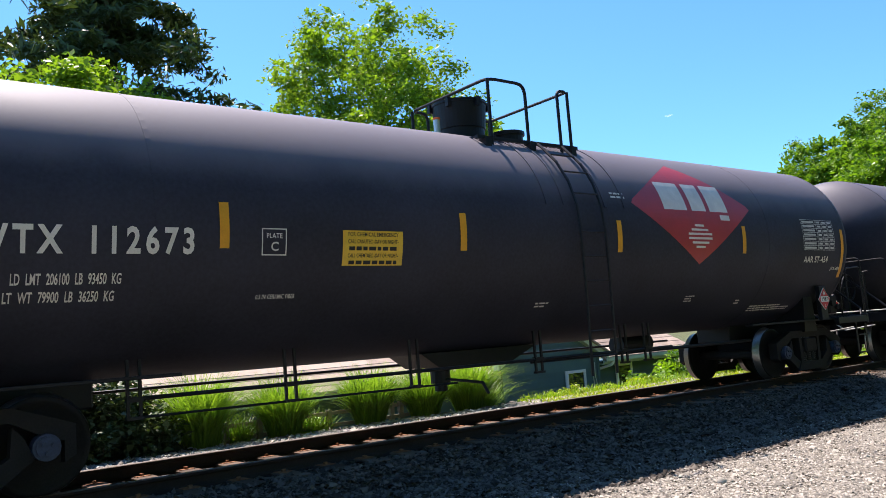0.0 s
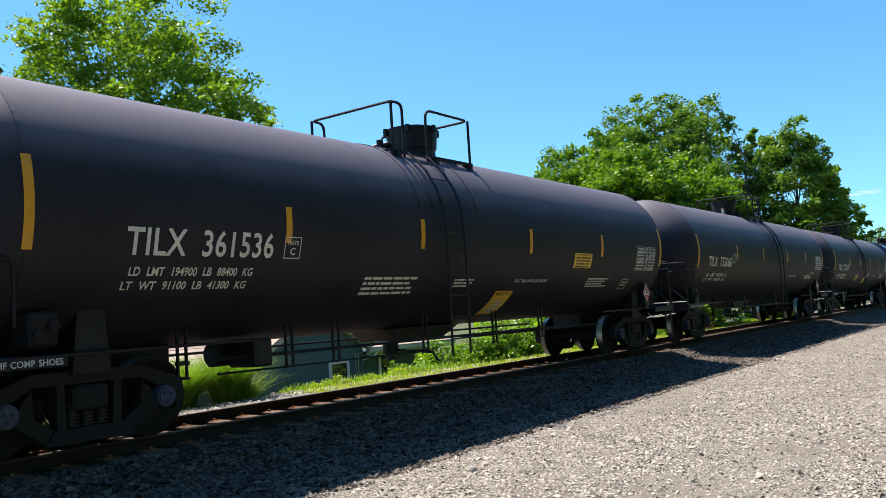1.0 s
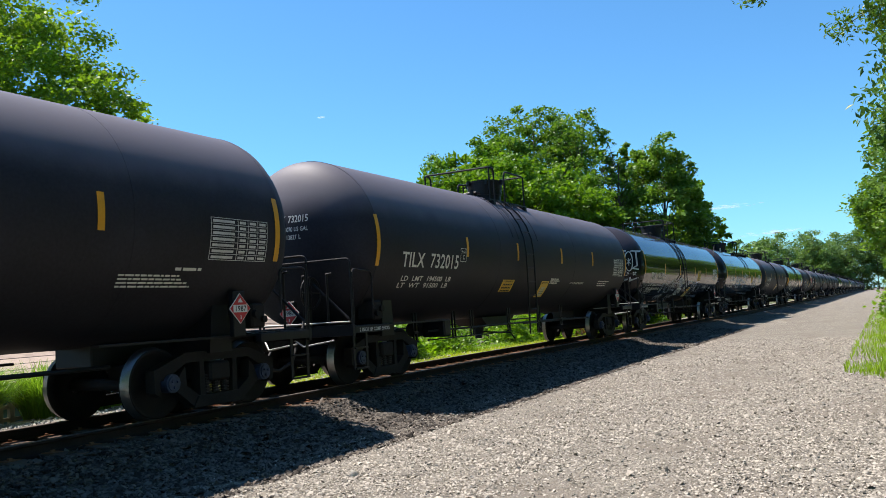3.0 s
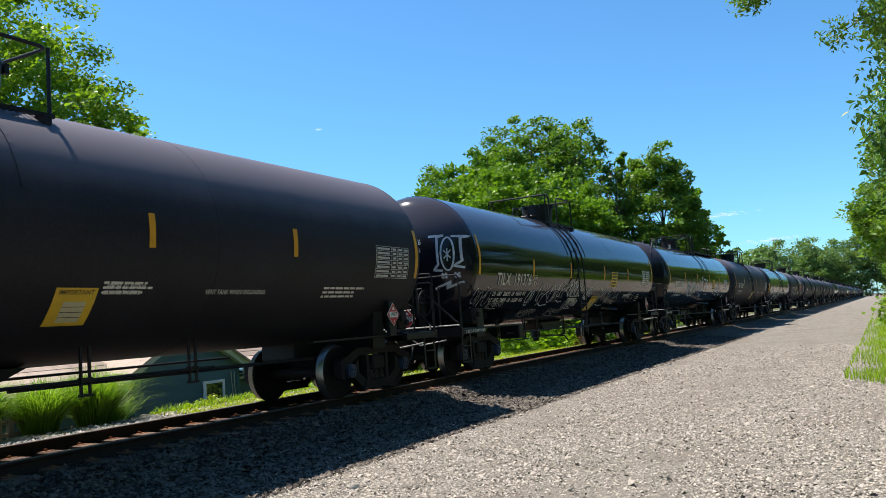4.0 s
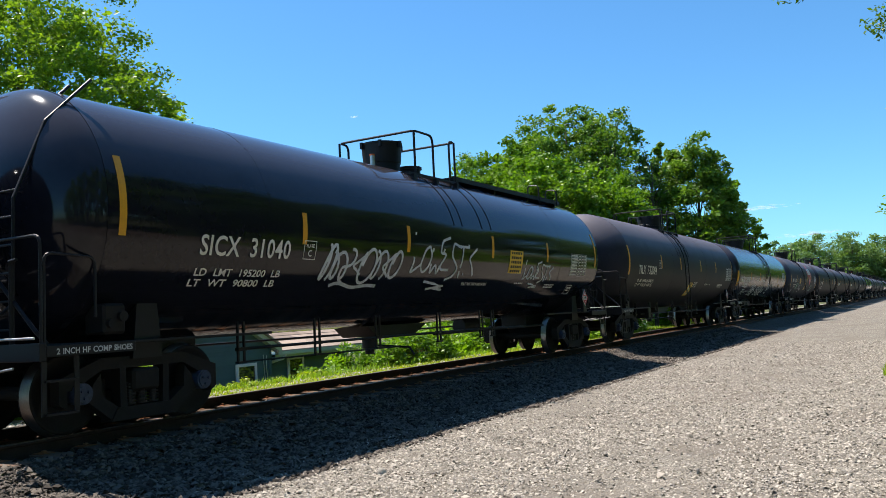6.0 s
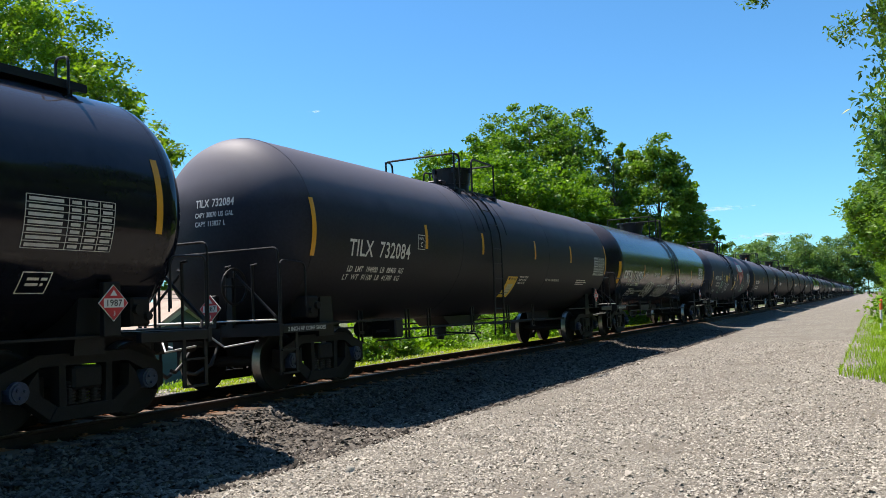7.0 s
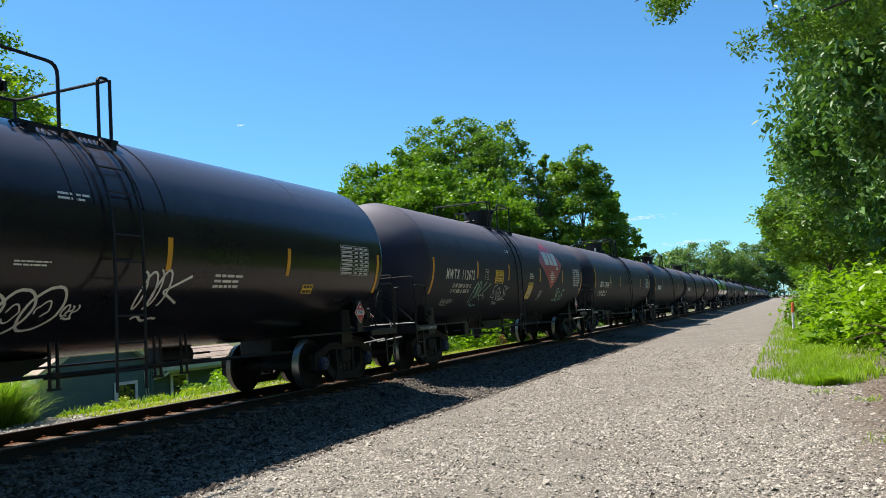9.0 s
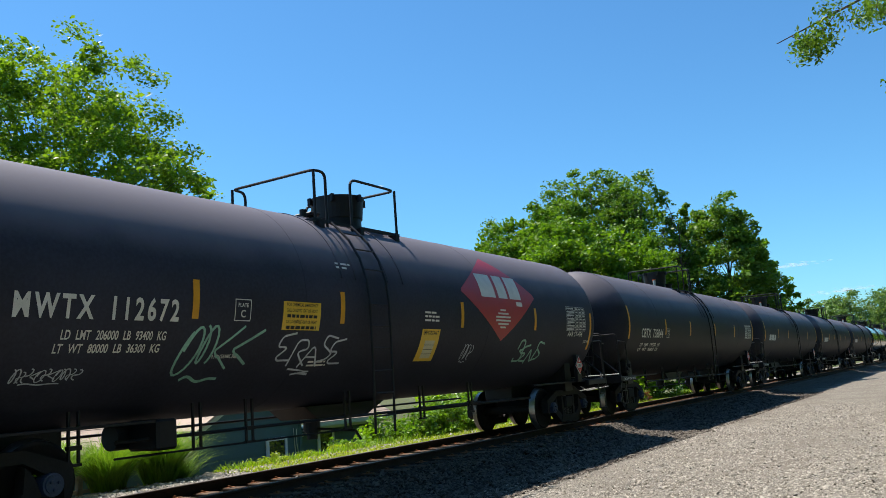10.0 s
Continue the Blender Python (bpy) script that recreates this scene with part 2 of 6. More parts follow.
def part(name, bm, material, parent, label="", smooth=False):
    return obj(name, bm, material, parent, label, smooth)


def box(bm, x0, x1, y0, y1, z0, z1, bevel=0.0):
    r = bmesh.ops.create_cube(bm, size=1.0, matrix=Matrix.Translation(((x0 + x1) / 2, (y0 + y1) / 2, (z0 + z1) / 2)) @ Matrix.Diagonal((abs(x1 - x0), abs(y1 - y0), abs(z1 - z0), 1)))
    if bevel:
        es = list({e for v in r["verts"] for e in v.link_edges})
        bmesh.ops.bevel(bm, geom=es, offset=bevel, segments=1, affect="EDGES")
    return bm


def rod(bm, pts, r=0.02, n=8):
    """A round bar through the points, with mitred bends."""
    pts = [Vector(p) for p in pts]
    rings = []
    up = None
    for i, p in enumerate(pts):
        a = (p - pts[i - 1]).normalized() if i else (pts[1] - p).normalized()
        c = (pts[i + 1] - p).normalized() if i < len(pts) - 1 else a
        d = (a + c).normalized() if (a + c).length > 1e-5 else a
        side = (up or (Vector((0, 0, 1)) if abs(d.z) < 0.9 else Vector((1, 0, 0))))
        u = d.cross(side).normalized(); w = u.cross(d).normalized(); up = w
        k = 1 / max(0.5, math.cos(a.angle(c) / 2)) if (a + c).length > 1e-5 else 1
        rings.append([bm.verts.new(p + (u * math.cos(2 * math.pi * j / n) + w * math.sin(2 * math.pi * j / n)) * r * (k if k < 1.5 else 1.2)) for j in range(n)])
    for a, c in zip(rings, rings[1:]):
        for j in range(n):
            bm.faces.new((a[j], a[(j + 1) % n], c[(j + 1) % n], c[j]))
    bm.faces.new(rings[0][::-1]); bm.faces.new(rings[-1])
    return bm


def bend(pts, r=0.12, k=4):
    """The points with their corners rounded."""
    pts = [Vector(p) for p in pts]
    out = [pts[0]]
    for a, p, c in zip(pts, pts[1:], pts[2:]):
        ra = min(r, (a - p).length * 0.45, (c - p).length * 0.45)
        s, e = p + (a - p).normalized() * ra, p + (c - p).normalized() * ra
        for i in range(k + 1):
            t = i / k
            out.append(s * (1 - t) ** 2 + p * 2 * t * (1 - t) + e * t * t)
    return out + [pts[-1]]


def cyl(bm, p, axis, r, length, n=24, r2=None):
    """A capped cylinder or cone centred at p along an axis letter."""
    rot = {"x": Matrix.Rotation(radians(90), 4, "Y"), "y": Matrix.Rotation(radians(-90), 4, "X"), "z": Matrix.Identity(4)}[axis]
    bmesh.ops.create_cone(bm, cap_ends=True, segments=n, radius1=r, radius2=r if r2 is None else r2, depth=length, matrix=Matrix.Translation(p) @ rot)
    return bm


def prism(bm, outline, axis_from, axis_to):
    """A polygon in the y-z plane, extruded along x."""
    a = [bm.verts.new((axis_from, y, z)) for y, z in outline]
    c = [bm.verts.new((axis_to, y, z)) for y, z in outline]
    k = len(outline)
    bm.faces.new(a[::-1]); bm.faces.new(c)
    for i in range(k):
        bm.faces.new((a[i], a[(i + 1) % k], c[(i + 1) % k], c[i]))
    bmesh.ops.recalc_face_normals(bm, faces=bm.faces[:])
    return bm


def raw_mesh(name, verts, faces, material, parent=None, mat_index=None):
    """A mesh from numpy arrays: verts (n, 3), faces (m, k) with k corners each."""
    me = bpy.data.meshes.new(name)
    k = faces.shape[1]
    me.vertices.add(len(verts)); me.vertices.foreach_set("co", np.asarray(verts, dtype=np.float32).ravel())
    me.loops.add(faces.size); me.loops.foreach_set("vertex_index", faces.astype(np.int32).ravel())
    me.polygons.add(len(faces)); me.polygons.foreach_set("loop_start", np.arange(0, faces.size, k, dtype=np.int32))
    for m in (material if isinstance(material, (list, tuple)) else [material]):
        me.materials.append(m)
    if mat_index is not None:
        me.polygons.foreach_set("material_index", np.asarray(mat_index, dtype=np.int32))
    me.update(calc_edges=True); me.validate()
    ob = new(name, me)
    ob.parent = parent
    return ob

# ---- ground and track ----
D = 9.2                      # metres from the camera's line to the track's centre line
GAUGE = 0.753


def ground_z(x, y):
    """Height over the rail tops: ballast bed, gravel road, bank down to the house."""
    prof_x = [-2500, -60, -24, -17.7, -16.2, -15.2, -12.0, -11.0, -10.55, -8.75, -7.85, -7.3, -6.5, -5.9, 0.0, 2.5, 6.0, 60, 2500]
    prof_z = [-2.2, -2.2, -2.3, -2.2, -1.1, -0.50, -0.40, -0.35, -0.20, -0.205, -0.17, -0.38, -0.45, -0.49, -0.50, -0.42, -0.3, -0.3, -0.3]
    x, y = np.asarray(x, float), np.asarray(y, float)
    swell = 0.02 * np.sin(y * 0.55 + x * 0.7) * np.clip((x + 5.8) / 2, 0, 1) * (np.abs(y) < 100) * (x < 10)
    return np.interp(x, prof_x, prof_z) + swell


def build_ground():
    rng = np.random.default_rng(3)
    xs = np.unique(np.concatenate([[-2500, -900, -300, -120, -60], np.arange(-40, -18, 1.5), np.arange(-18, -11, 0.4), np.arange(-11, 3, 0.1), np.arange(3, 14, 0.7), [18, 30, 60, 120, 300, 900, 2500]]))
    ys = np.unique(np.concatenate([[-2500, -900, -300, -120, -60, -30, -15], np.arange(-8, 2, 0.5), np.arange(2, 22, 0.14), np.arange(22, 60, 0.6), np.arange(60, 200, 4), [240, 300, 500, 900, 2500, 4500]]))
    X, Y = np.meshgrid(xs, ys, indexing="ij")
    Z = ground_z(X, Y)
    rough = np.where((X > -11.5) & (X < -5.8), 0.018, np.where((X > -6) & (X < 1.0), 0.006, 0.025))
    Z = Z + rng.normal(0, 1, Z.shape) * rough * (np.abs(Y) < 100)
    n, m = len(xs), len(ys)
    i = np.arange(n * m).reshape(n, m)
    f = np.stack([i[:-1, :-1].ravel(), i[1:, :-1].ravel(), i[1:, 1:].ravel(), i[:-1, 1:].ravel()], 1)
    ob = raw_mesh("ground", np.stack([X.ravel(), Y.ravel(), Z.ravel()], 1), f, M_GROUND)
    ob.data.polygons.foreach_set("use_smooth", [True] * len(f))
    tagged(ob, "grey gravel road and ballast beside the railway track", "ground", kind="structure")


def rail_bm(y0, y1):
    """Rail: foot, web and head. The head's top face takes the second material."""
    bm = bmesh.new()
    half = [(0.0, -0.18), (0.07, -0.18), (0.07, -0.165), (0.02, -0.145), (0.009, -0.12), (0.009, -0.05), (0.03, -0.035), (0.036, -0.03), (0.036, -0.008), (0.028, 0.0)]
    prof = half[1:] + [(-a, b) for a, b in half[:0:-1]]
    a = [bm.verts.new((x, y0, z)) for x, z in prof]
    c = [bm.verts.new((x, y1, z)) for x, z in prof]
    k = len(prof)
    for i in range(k):
        f = bm.faces.new((a[i], c[i], c[(i + 1) % k], a[(i + 1) % k]))
        zs = (prof[i][1] + prof[(i + 1) % k][1]) / 2
        f.material_index = 1 if zs > -0.005 else 0
    bm.faces.new(a[::-1]); bm.faces.new(c)
    bmesh.ops.recalc_face_normals(bm, faces=bm.faces[:])
    return bm


def stones(name, n, x_range, y_range, size, material, seed, sink=0.3, power=1.0, open_foot=False, worn=False):
    """Loose crushed stones lying on the ground: eight-sided, each with its own shape."""
    rng = np.random.default_rng(seed)
    x = rng.uniform(*x_range, n)
    y = y_range[0] + (y_range[1] - y_range[0]) * rng.uniform(0, 1, n) ** power
    if worn:      # bare packed earth in long uneven patches
        bare = np.sin(1.9 * x + 0.8 * np.sin(0.45 * y)) + 0.8 * np.sin(0.55 * y + 1.3 * x + 0.7) + rng.normal(0, 0.5, n)
        keep = (bare < 0.75) | (rng.uniform(0, 1, n) < 0.3)
        x, y = x[keep], y[keep]
        n = len(x)
    s = size * rng.lognormal(0, 0.35, n)
    base = np.array([[1, 0, 0], [-1, 0, 0], [0, 1, 0], [0, -1, 0], [0, 0, 1], [0, 0, -1]], float)
    v = base[None] * rng.uniform(0.55, 1.25, (n, 6, 1)) * np.array([1.0, 0.8, 0.6]) + rng.normal(0, 0.15, (n, 6, 3))
    a = rng.uniform(0, 2 * np.pi, n); t = rng.normal(0, 0.5, n)
    ca, sa, ct, st = np.cos(a), np.sin(a), np.cos(t), np.sin(t)
    R1 = np.zeros((n, 3, 3)); R1[:, 0, 0] = ca; R1[:, 0, 1] = -sa; R1[:, 1, 0] = sa; R1[:, 1, 1] = ca; R1[:, 2, 2] = 1
    R2 = np.zeros((n, 3, 3)); R2[:, 0, 0] = 1; R2[:, 1, 1] = ct; R2[:, 1, 2] = -st; R2[:, 2, 1] = st; R2[:, 2, 2] = ct
    v = np.einsum("nij,nkj->nki", R1 @ R2, v) * s[:, None, None]
    v += np.stack([x, y, ground_z(x, y) + s * sink], 1)[:, None]
    tri = np.array([[0, 2, 4], [2, 1, 4], [1, 3, 4], [3, 0, 4], [2, 0, 5], [1, 2, 5], [3, 1, 5], [0, 3, 5]])
    tri = tri[:4] if open_foot else tri
    f = (tri[None] + 6 * np.arange(n)[:, None, None]).reshape(-1, 3)
    return raw_mesh(name, v.reshape(-1, 3), f, material)


def build_track():
    track = tagged(new("railway_track"), "single railway track on dark ties and grey ballast", "railway track", kind="structure")
    track.matrix_basis = pose(-D, 0, 0)
    for sx in (1, -1):
        r = part("rail", rail_bm(-120, 800), [M_RUST, M_SHINE], track, "rusty rail with a polished head")
        r.location.x = sx * GAUGE
    rng = random.Random(5)
    bm = box(bmesh.new(), -1.3, 1.3, -0.125, 0.125, -0.36, -0.146, 0.008)
    first = part("tie", bm, M_TIE, track)
    first.location.y = 0.0
    for i in range(1, 110):
        t = new("tie", first.data); t.parent = track
        t.location = (rng.uniform(-0.03, 0.03), i * 0.52, 0); t.rotation_euler.z = rng.uniform(-0.01, 0.01)
    far = bmesh.new()
    for y in list(range(-40, 0)) + list(range(110, 1000)):
        box(far, -1.3, 1.3, y * 0.52 - 0.115, y * 0.52 + 0.115, -0.36, -0.147)
    tagged(part("far_ties", far, M_TIE, track), kind="stuff")
    plates = bmesh.new()
    for i in range(110):
        for sx in (1, -1):
            box(plates, sx * GAUGE - 0.17, sx * GAUGE + 0.17, i * 0.52 - 0.09, i * 0.52 + 0.09, -0.186, -0.140)
            for dx in (-0.1, 0.1):
                box(plates, sx * GAUGE + dx - 0.02, sx * GAUGE + dx + 0.02, i * 0.52 - 0.02, i * 0.52 + 0.02, -0.15, -0.115)
    tagged(part("tie_plates", plates, M_PLATE, track), kind="stuff")


build_ground()
build_track()
tagged(stones("ballast_stones", 85000, (-8.4, -5.7), (2.5, 42), 0.025, M_STONE, 1, sink=0.25, power=1.7, open_foot=True), "crushed grey ballast stones beside the rail", "ballast", kind="stuff")
tagged(stones("cess_stones", 16000, (-15.2, -10.2), (2, 30), 0.032, M_PEBBLE, 2, open_foot=True), "crushed grey stones on the far shoulder", "ballast", kind="stuff")
tagged(stones("crib_stones", 9000, (-9.85, -8.55), (2, 40), 0.034, M_STONE, 6, sink=-0.2, open_foot=True), "crushed stones between the ties", "ballast", kind="stuff")
tagged(stones("road_pebbles", 190000, (-6.4, 1.0), (4.6, 32), 0.0135, M_PEBBLE, 3, sink=0.2, power=1.8, open_foot=True, worn=True), "small tan and grey pebbles on the gravel road", "gravel", kind="stuff")
tagged(stones("road_rubble", 500, (-0.6, 3.5), (7, 30), 0.022, M_PEBBLE, 4, sink=0.1, power=1.3), "loose rubble along the road's edge", "gravel", kind="stuff")

# ---- tank cars ----
ZC, RT, HALF, HEAD = 2.526, 1.556, 7.94, 0.74      # tank axis height, radius, half length of the barrel, head depth


def skin(y, s, lift=0.005):
    """The point on the near side of the tank at y along it and s metres of arc above its axis."""
    a = s / RT
    e = max(0.0, abs(y) - HALF)
    r = RT * math.sqrt(max(0.0, 1 - (e / HEAD) ** 2)) if e else RT
    return Vector(((r + lift) * math.cos(a), y, ZC + (r + lift) * math.sin(a)))


def tank_bm():
    bm = bmesh.new()
    prof = [(-HALF - HEAD * math.sin(radians(a)), RT * math.cos(radians(a))) for a in (86, 80, 72, 63, 54, 45, 36, 27, 18, 9)]
    prof += [(y, RT) for y in (-HALF, -HALF + 0.02, -5.3, -2.65, 0, 2.65, 5.3, HALF - 0.02, HALF)]
    prof += [(-y, r) for y, r in prof[9::-1]]
    n = 72
    rings = [[bm.verts.new((r * math.cos(2 * math.pi * j / n), y, ZC + r * math.sin(2 * math.pi * j / n))) for j in range(n)] for y, r in prof]
    for a, c in zip(rings, rings[1:]):
        for j in range(n):
            bm.faces.new((a[j], c[j], c[(j + 1) % n], a[(j + 1) % n]))
    bm.faces.new(rings[0]); bm.faces.new(rings[-1][::-1])
    bmesh.ops.recalc_face_normals(bm, faces=bm.faces[:])
    return bm


def ring_bm(y, w=0.05, lift=0.006, a0=-90, a1=270):
    """A flat strap round the tank."""
    bm = bmesh.new()
    n = max(8, int((a1 - a0) / 5))
    prev = None
    for i in range(n + 1):
        a = radians(a0 + (a1 - a0) * i / n)
        c, s = math.cos(a), math.sin(a)
        row = [bm.verts.new((r * c, yy, ZC + r * s)) for yy, r in ((y - w / 2, RT - 0.002), (y - w / 2, RT + lift), (y + w / 2, RT + lift), (y + w / 2, RT - 0.002))]
        if prev:
            for k in range(3):
                bm.faces.new((prev[k], prev[k + 1], row[k + 1], row[k]))
        prev = row
    return bm


def patch_bm(y0, y1, s0, s1, lift=0.005, nv=8, shear=0.0):
    """A rectangle laid on the tank's skin, bent round it."""
    bm = bmesh.new()
    rows = []
    for i in range(nv + 1):
        s = s0 + (s1 - s0) * i / nv
        k = shear * i / nv
        rows.append([bm.verts.new(skin(y + k, s, lift)) for y in (y0, (y0 + y1) / 2, y1)])
    for a, c in zip(rows, rows[1:]):
        for j in range(2):
            bm.faces.new((a[j], a[j + 1], c[j + 1], c[j]))
    return bm


def poly_patch(bm, pts, lift):
    """A convex outline (y, s) laid on the skin in thin strips."""
    s0, s1 = min(p[1] for p in pts), max(p[1] for p in pts)
    n = max(2, int((s1 - s0) / 0.07))
    prev = None
    for i in range(n + 1):
        s = s0 + (s1 - s0) * (0.0005 + 0.999 * i / n)
        xs = []
        for (ya, sa), (yb, sb) in zip(pts, pts[1:] + pts[:1]):
            if (sa - s) * (sb - s) < 0:
                xs.append(ya + (yb - ya) * (s - sa) / (sb - sa))
        if len(xs) < 2:
            continue
        row = [bm.verts.new(skin(min(xs), s, lift)), bm.verts.new(skin(max(xs), s, lift))]
        if prev:
            bm.faces.new((prev[0], prev[1], row[1], row[0]))
        prev = row
    return bm


_text_cache = {}


def text_flat(body, height, stretch=1.0, shear=0.0, bold=0.0, track=1.06):
    """Flat letters of the built-in font as (verts, faces), capital height given, starting at 0, 0."""
    key = (body, height, stretch, shear, bold, track)
    if key not in _text_cache:
        cu = bpy.data.curves.new("letters", "FONT")
        cu.body, cu.size, cu.resolution_u, cu.offset, cu.shear = body, 1.0, 3, bold, shear
        cu.space_character = track
        ob = bpy.data.objects.new("letters", cu)
        scene.collection.objects.link(ob)
        me = bpy.data.meshes.new_from_object(ob.evaluated_get(bpy.context.evaluated_depsgraph_get()))
        k = height / 0.69
        vs = [(v.co.x * k * stretch, v.co.y * k) for v in me.vertices]
        fs = [tuple(p.vertices) for p in me.polygons]
        bpy.data.objects.remove(ob); bpy.data.curves.remove(cu); bpy.data.meshes.remove(me)
        _text_cache[key] = (vs, fs)
    return _text_cache[key]


def letters(bm, body, y, s, height, width=None, bold=0.015, lift=0.006, where=None, track=1.06):
    """Lettering on the tank's skin (or on a flat plate through where()): y, s is its lower left corner."""
    vs, fs = text_flat(body, height, 1.0, 0.0, bold, track)
    if not vs:
        return bm
    k = width / max(v[0] for v in vs) if width else 1.0
    f = where or (lambda a, b: skin(a, b, lift))
    made = [bm.verts.new(f(y + a * k, s + b)) for a, b in vs]
    for face in fs:
        try:
            bm.faces.new([made[i] for i in face])
        except ValueError:
            pass
    return bm


def stencil(car, name, body, y, s, height, width, material, label="", bold=0.02, lift=0.008, where=None, gap=0.55, track=1.0):
    """A line of lettering, each word a part of its own; gap: the space between words in heights."""
    words = body.split()
    runs = [max(v[0] for v in text_flat(w, height, 1.0, 0.0, bold, track)[0]) for w in words]
    k = width / (sum(runs) + gap * height * (len(words) - 1))
    for w, r in zip(words, runs):
        part(name, letters(bmesh.new(), w, y, s, height, width=r * k, bold=bold, lift=lift, where=where, track=track), material, car, label)
        y += (r + gap * height) * k


def bars(bm, y0, y1, s0, s1, rows, seed, lift=0.007, gap=0.5):
    """Rows of plain bars in place of writing that cannot be read."""
    rng = random.Random(seed)
    hgt = (s1 - s0) / rows
    for r in range(rows):
        y, end = y0, y1 - rng.uniform(0, (y1 - y0) * 0.3)
        while y < end - 0.02:
            w = min(rng.uniform(0.8, 3.0) * hgt, end - y)
            poly_patch(bm, [(y, s1 - hgt * r), (y + w, s1 - hgt * r), (y + w, s1 - hgt * (r + 1 - gap)), (y, s1 - hgt * (r + 1 - gap))], lift)
            y += w + hgt * 0.35
    return bm


def stroke(bm, pts, w, lift=0.006):
    """A sprayed line of width w through points (y, s) on the skin."""
    pts = [Vector(p) for p in pts]
    prev = None
    for i, p in enumerate(pts):
        d = (pts[min(i + 1, len(pts) - 1)] - pts[max(i - 1, 0)])
        if d.length < 1e-6:
            continue
        nrm = Vector((-d.y, d.x)).normalized() * w / 2
        row = [bm.verts.new(skin(p.x + nrm.x, p.y + nrm.y, lift)), bm.verts.new(skin(p.x - nrm.x, p.y - nrm.y, lift))]
        if prev:
            bm.faces.new((prev[0], prev[1], row[1], row[0]))
        prev = row
    return bm


def tag_strokes(bm, y0, y1, s0, s1, seed, w=0.03, lift=0.006):
    """A sprayed scrawl with no letters in it: joined loops, hooks and a flourish below."""
    rng = random.Random(seed)
    hgt = s1 - s0
    y = y0
    k = 0
    while y < y1 - hgt * 0.2:
        wd = hgt * rng.uniform(0.38, 0.62)
        cy, cs, ry, rs = y + wd / 2, s0 + hgt * rng.uniform(0.45, 0.6), wd * rng.uniform(0.45, 0.65), hgt * rng.uniform(0.34, 0.5)
        form = (k + rng.randint(0, 1)) % 4
        n, slant = 22, rng.uniform(0.1, 0.35)
        pts = []
        for i in range(n + 1):
            t = i / n
            if form == 0:
                p = (ry * math.cos(2.2 + 7.2 * t) * (1 - 0.3 * t), rs * math.sin(2.2 + 7.2 * t))
            elif form == 1:
                p = (ry * (1.5 * t - 0.75) + ry * 0.5 * math.sin(9.5 * t), rs * math.cos(9.5 * t))
            elif form == 2:
                p = (ry * math.sin(6.5 * t) * 0.8, rs * (1 - 2 * t) + 0.15 * rs * math.sin(12 * t))
            else:
                p = (ry * (2 * abs(2 * t - 1) - 1) * (1 if t < 0.5 else 0.8), rs * (1 - 2 * t) * (1 if t < 0.6 else 0.7))
            pts.append((cy + p[0] + slant * p[1], cs + p[1]))
        stroke(bm, pts, w * rng.uniform(0.85, 1.15), lift + 0.0004 * (k % 5))
        y += wd * rng.uniform(0.72, 0.95)
        k += 1
    pts = [(y0 + (y1 - y0) * (0.15 + 0.6 * t), s0 - hgt * 0.10 + hgt * 0.09 * math.sin(9 * t) * (1 - t)) for t in [i / 20 for i in range(21)]]
    stroke(bm, pts, w * 1.2, lift)
    return bm


HAND = {  # sprayed letters: strokes on a ten by ten grid, column then row
    "L": "29 22 10 72", "O": "58 27 03 31 63 76 58", "W": "19 11 45 61 99", "E": "79 18 05 55 12 21 81", "S": "98 39 26 83 61 10",
    "T": "09 69 99|49 46 40", "K": "29 10|98 35 63 90", "R": "10 29 79 86 35 90", "A": "00 49 90|24 74", "B": "10 29 79 75 35 83 70 10", "N": "10 29 70 99",
}


def spray_word(bm, word, y0, y1, s0, s1, w, under=True):
    """Hand-sprayed letters that lean and touch, with a flourish below."""
    step = (y1 - y0) / len(word)
    hgt = s1 - s0
    for k, ch in enumerate(word):
        for j, run in enumerate(HAND[ch].split("|")):
            pts = [Vector((int(p[0]) / 9, int(p[1]) / 9)) for p in run.split()]
            fine = [q for q in bend([(p.x, p.y, 0) for p in pts], 0.3, 5)]
            drop = 0.10 * math.sin(2.3 * k + 1)
            stroke(bm, [(y0 + step * (k + 1.4 * p.x + 0.15 * p.y), s0 + hgt * (p.y * (0.9 + 0.1 * math.cos(k * 1.7)) + drop)) for p in fine], w, 0.006 + 0.0004 * (k % 4) + 0.0003 * j)
    if under:
        stroke(bm, [(y0 + (y1 - y0) * a, s0 - hgt * b) for a, b in ((0.28, 0.12), (0.45, 0.18), (0.62, 0.24), (0.36, 0.34), (0.5, 0.32), (0.62, 0.36))], w, 0.006)
    return bm


def bubbles(bm, y0, y1, s0, s1, n, w, lean=0.25):
    """A row of swollen rounded outlines that overlap, each with a small inner loop."""
    step, hgt = (y1 - y0) / n, s1 - s0
    for k in range(n):
        cy, cs = y0 + step * (k + 0.5), (s0 + s1) / 2 + 0.06 * hgt * math.sin(2 * k)
        for q, a0 in ((1.0, 0.3 * k), (0.36, 1.0 + k)):
            pts = []
            for i in range(25):
                t = a0 + 2 * math.pi * i / 24 * (1.0 if q == 1.0 else 0.8)
                c, sn = math.cos(t), math.sin(t)
                py, ps = step * 0.62 * q * math.copysign(abs(c) ** 0.75, c), hgt * 0.5 * q * math.copysign(abs(sn) ** 0.75, sn)
                pts.append((cy + py + lean * ps, cs + ps + 0.05 * hgt * math.sin(3 * t + k)))
            stroke(bm, pts, w * (1.0 if q == 1.0 else 0.6), 0.006 + 0.0006 * k)
    return bm


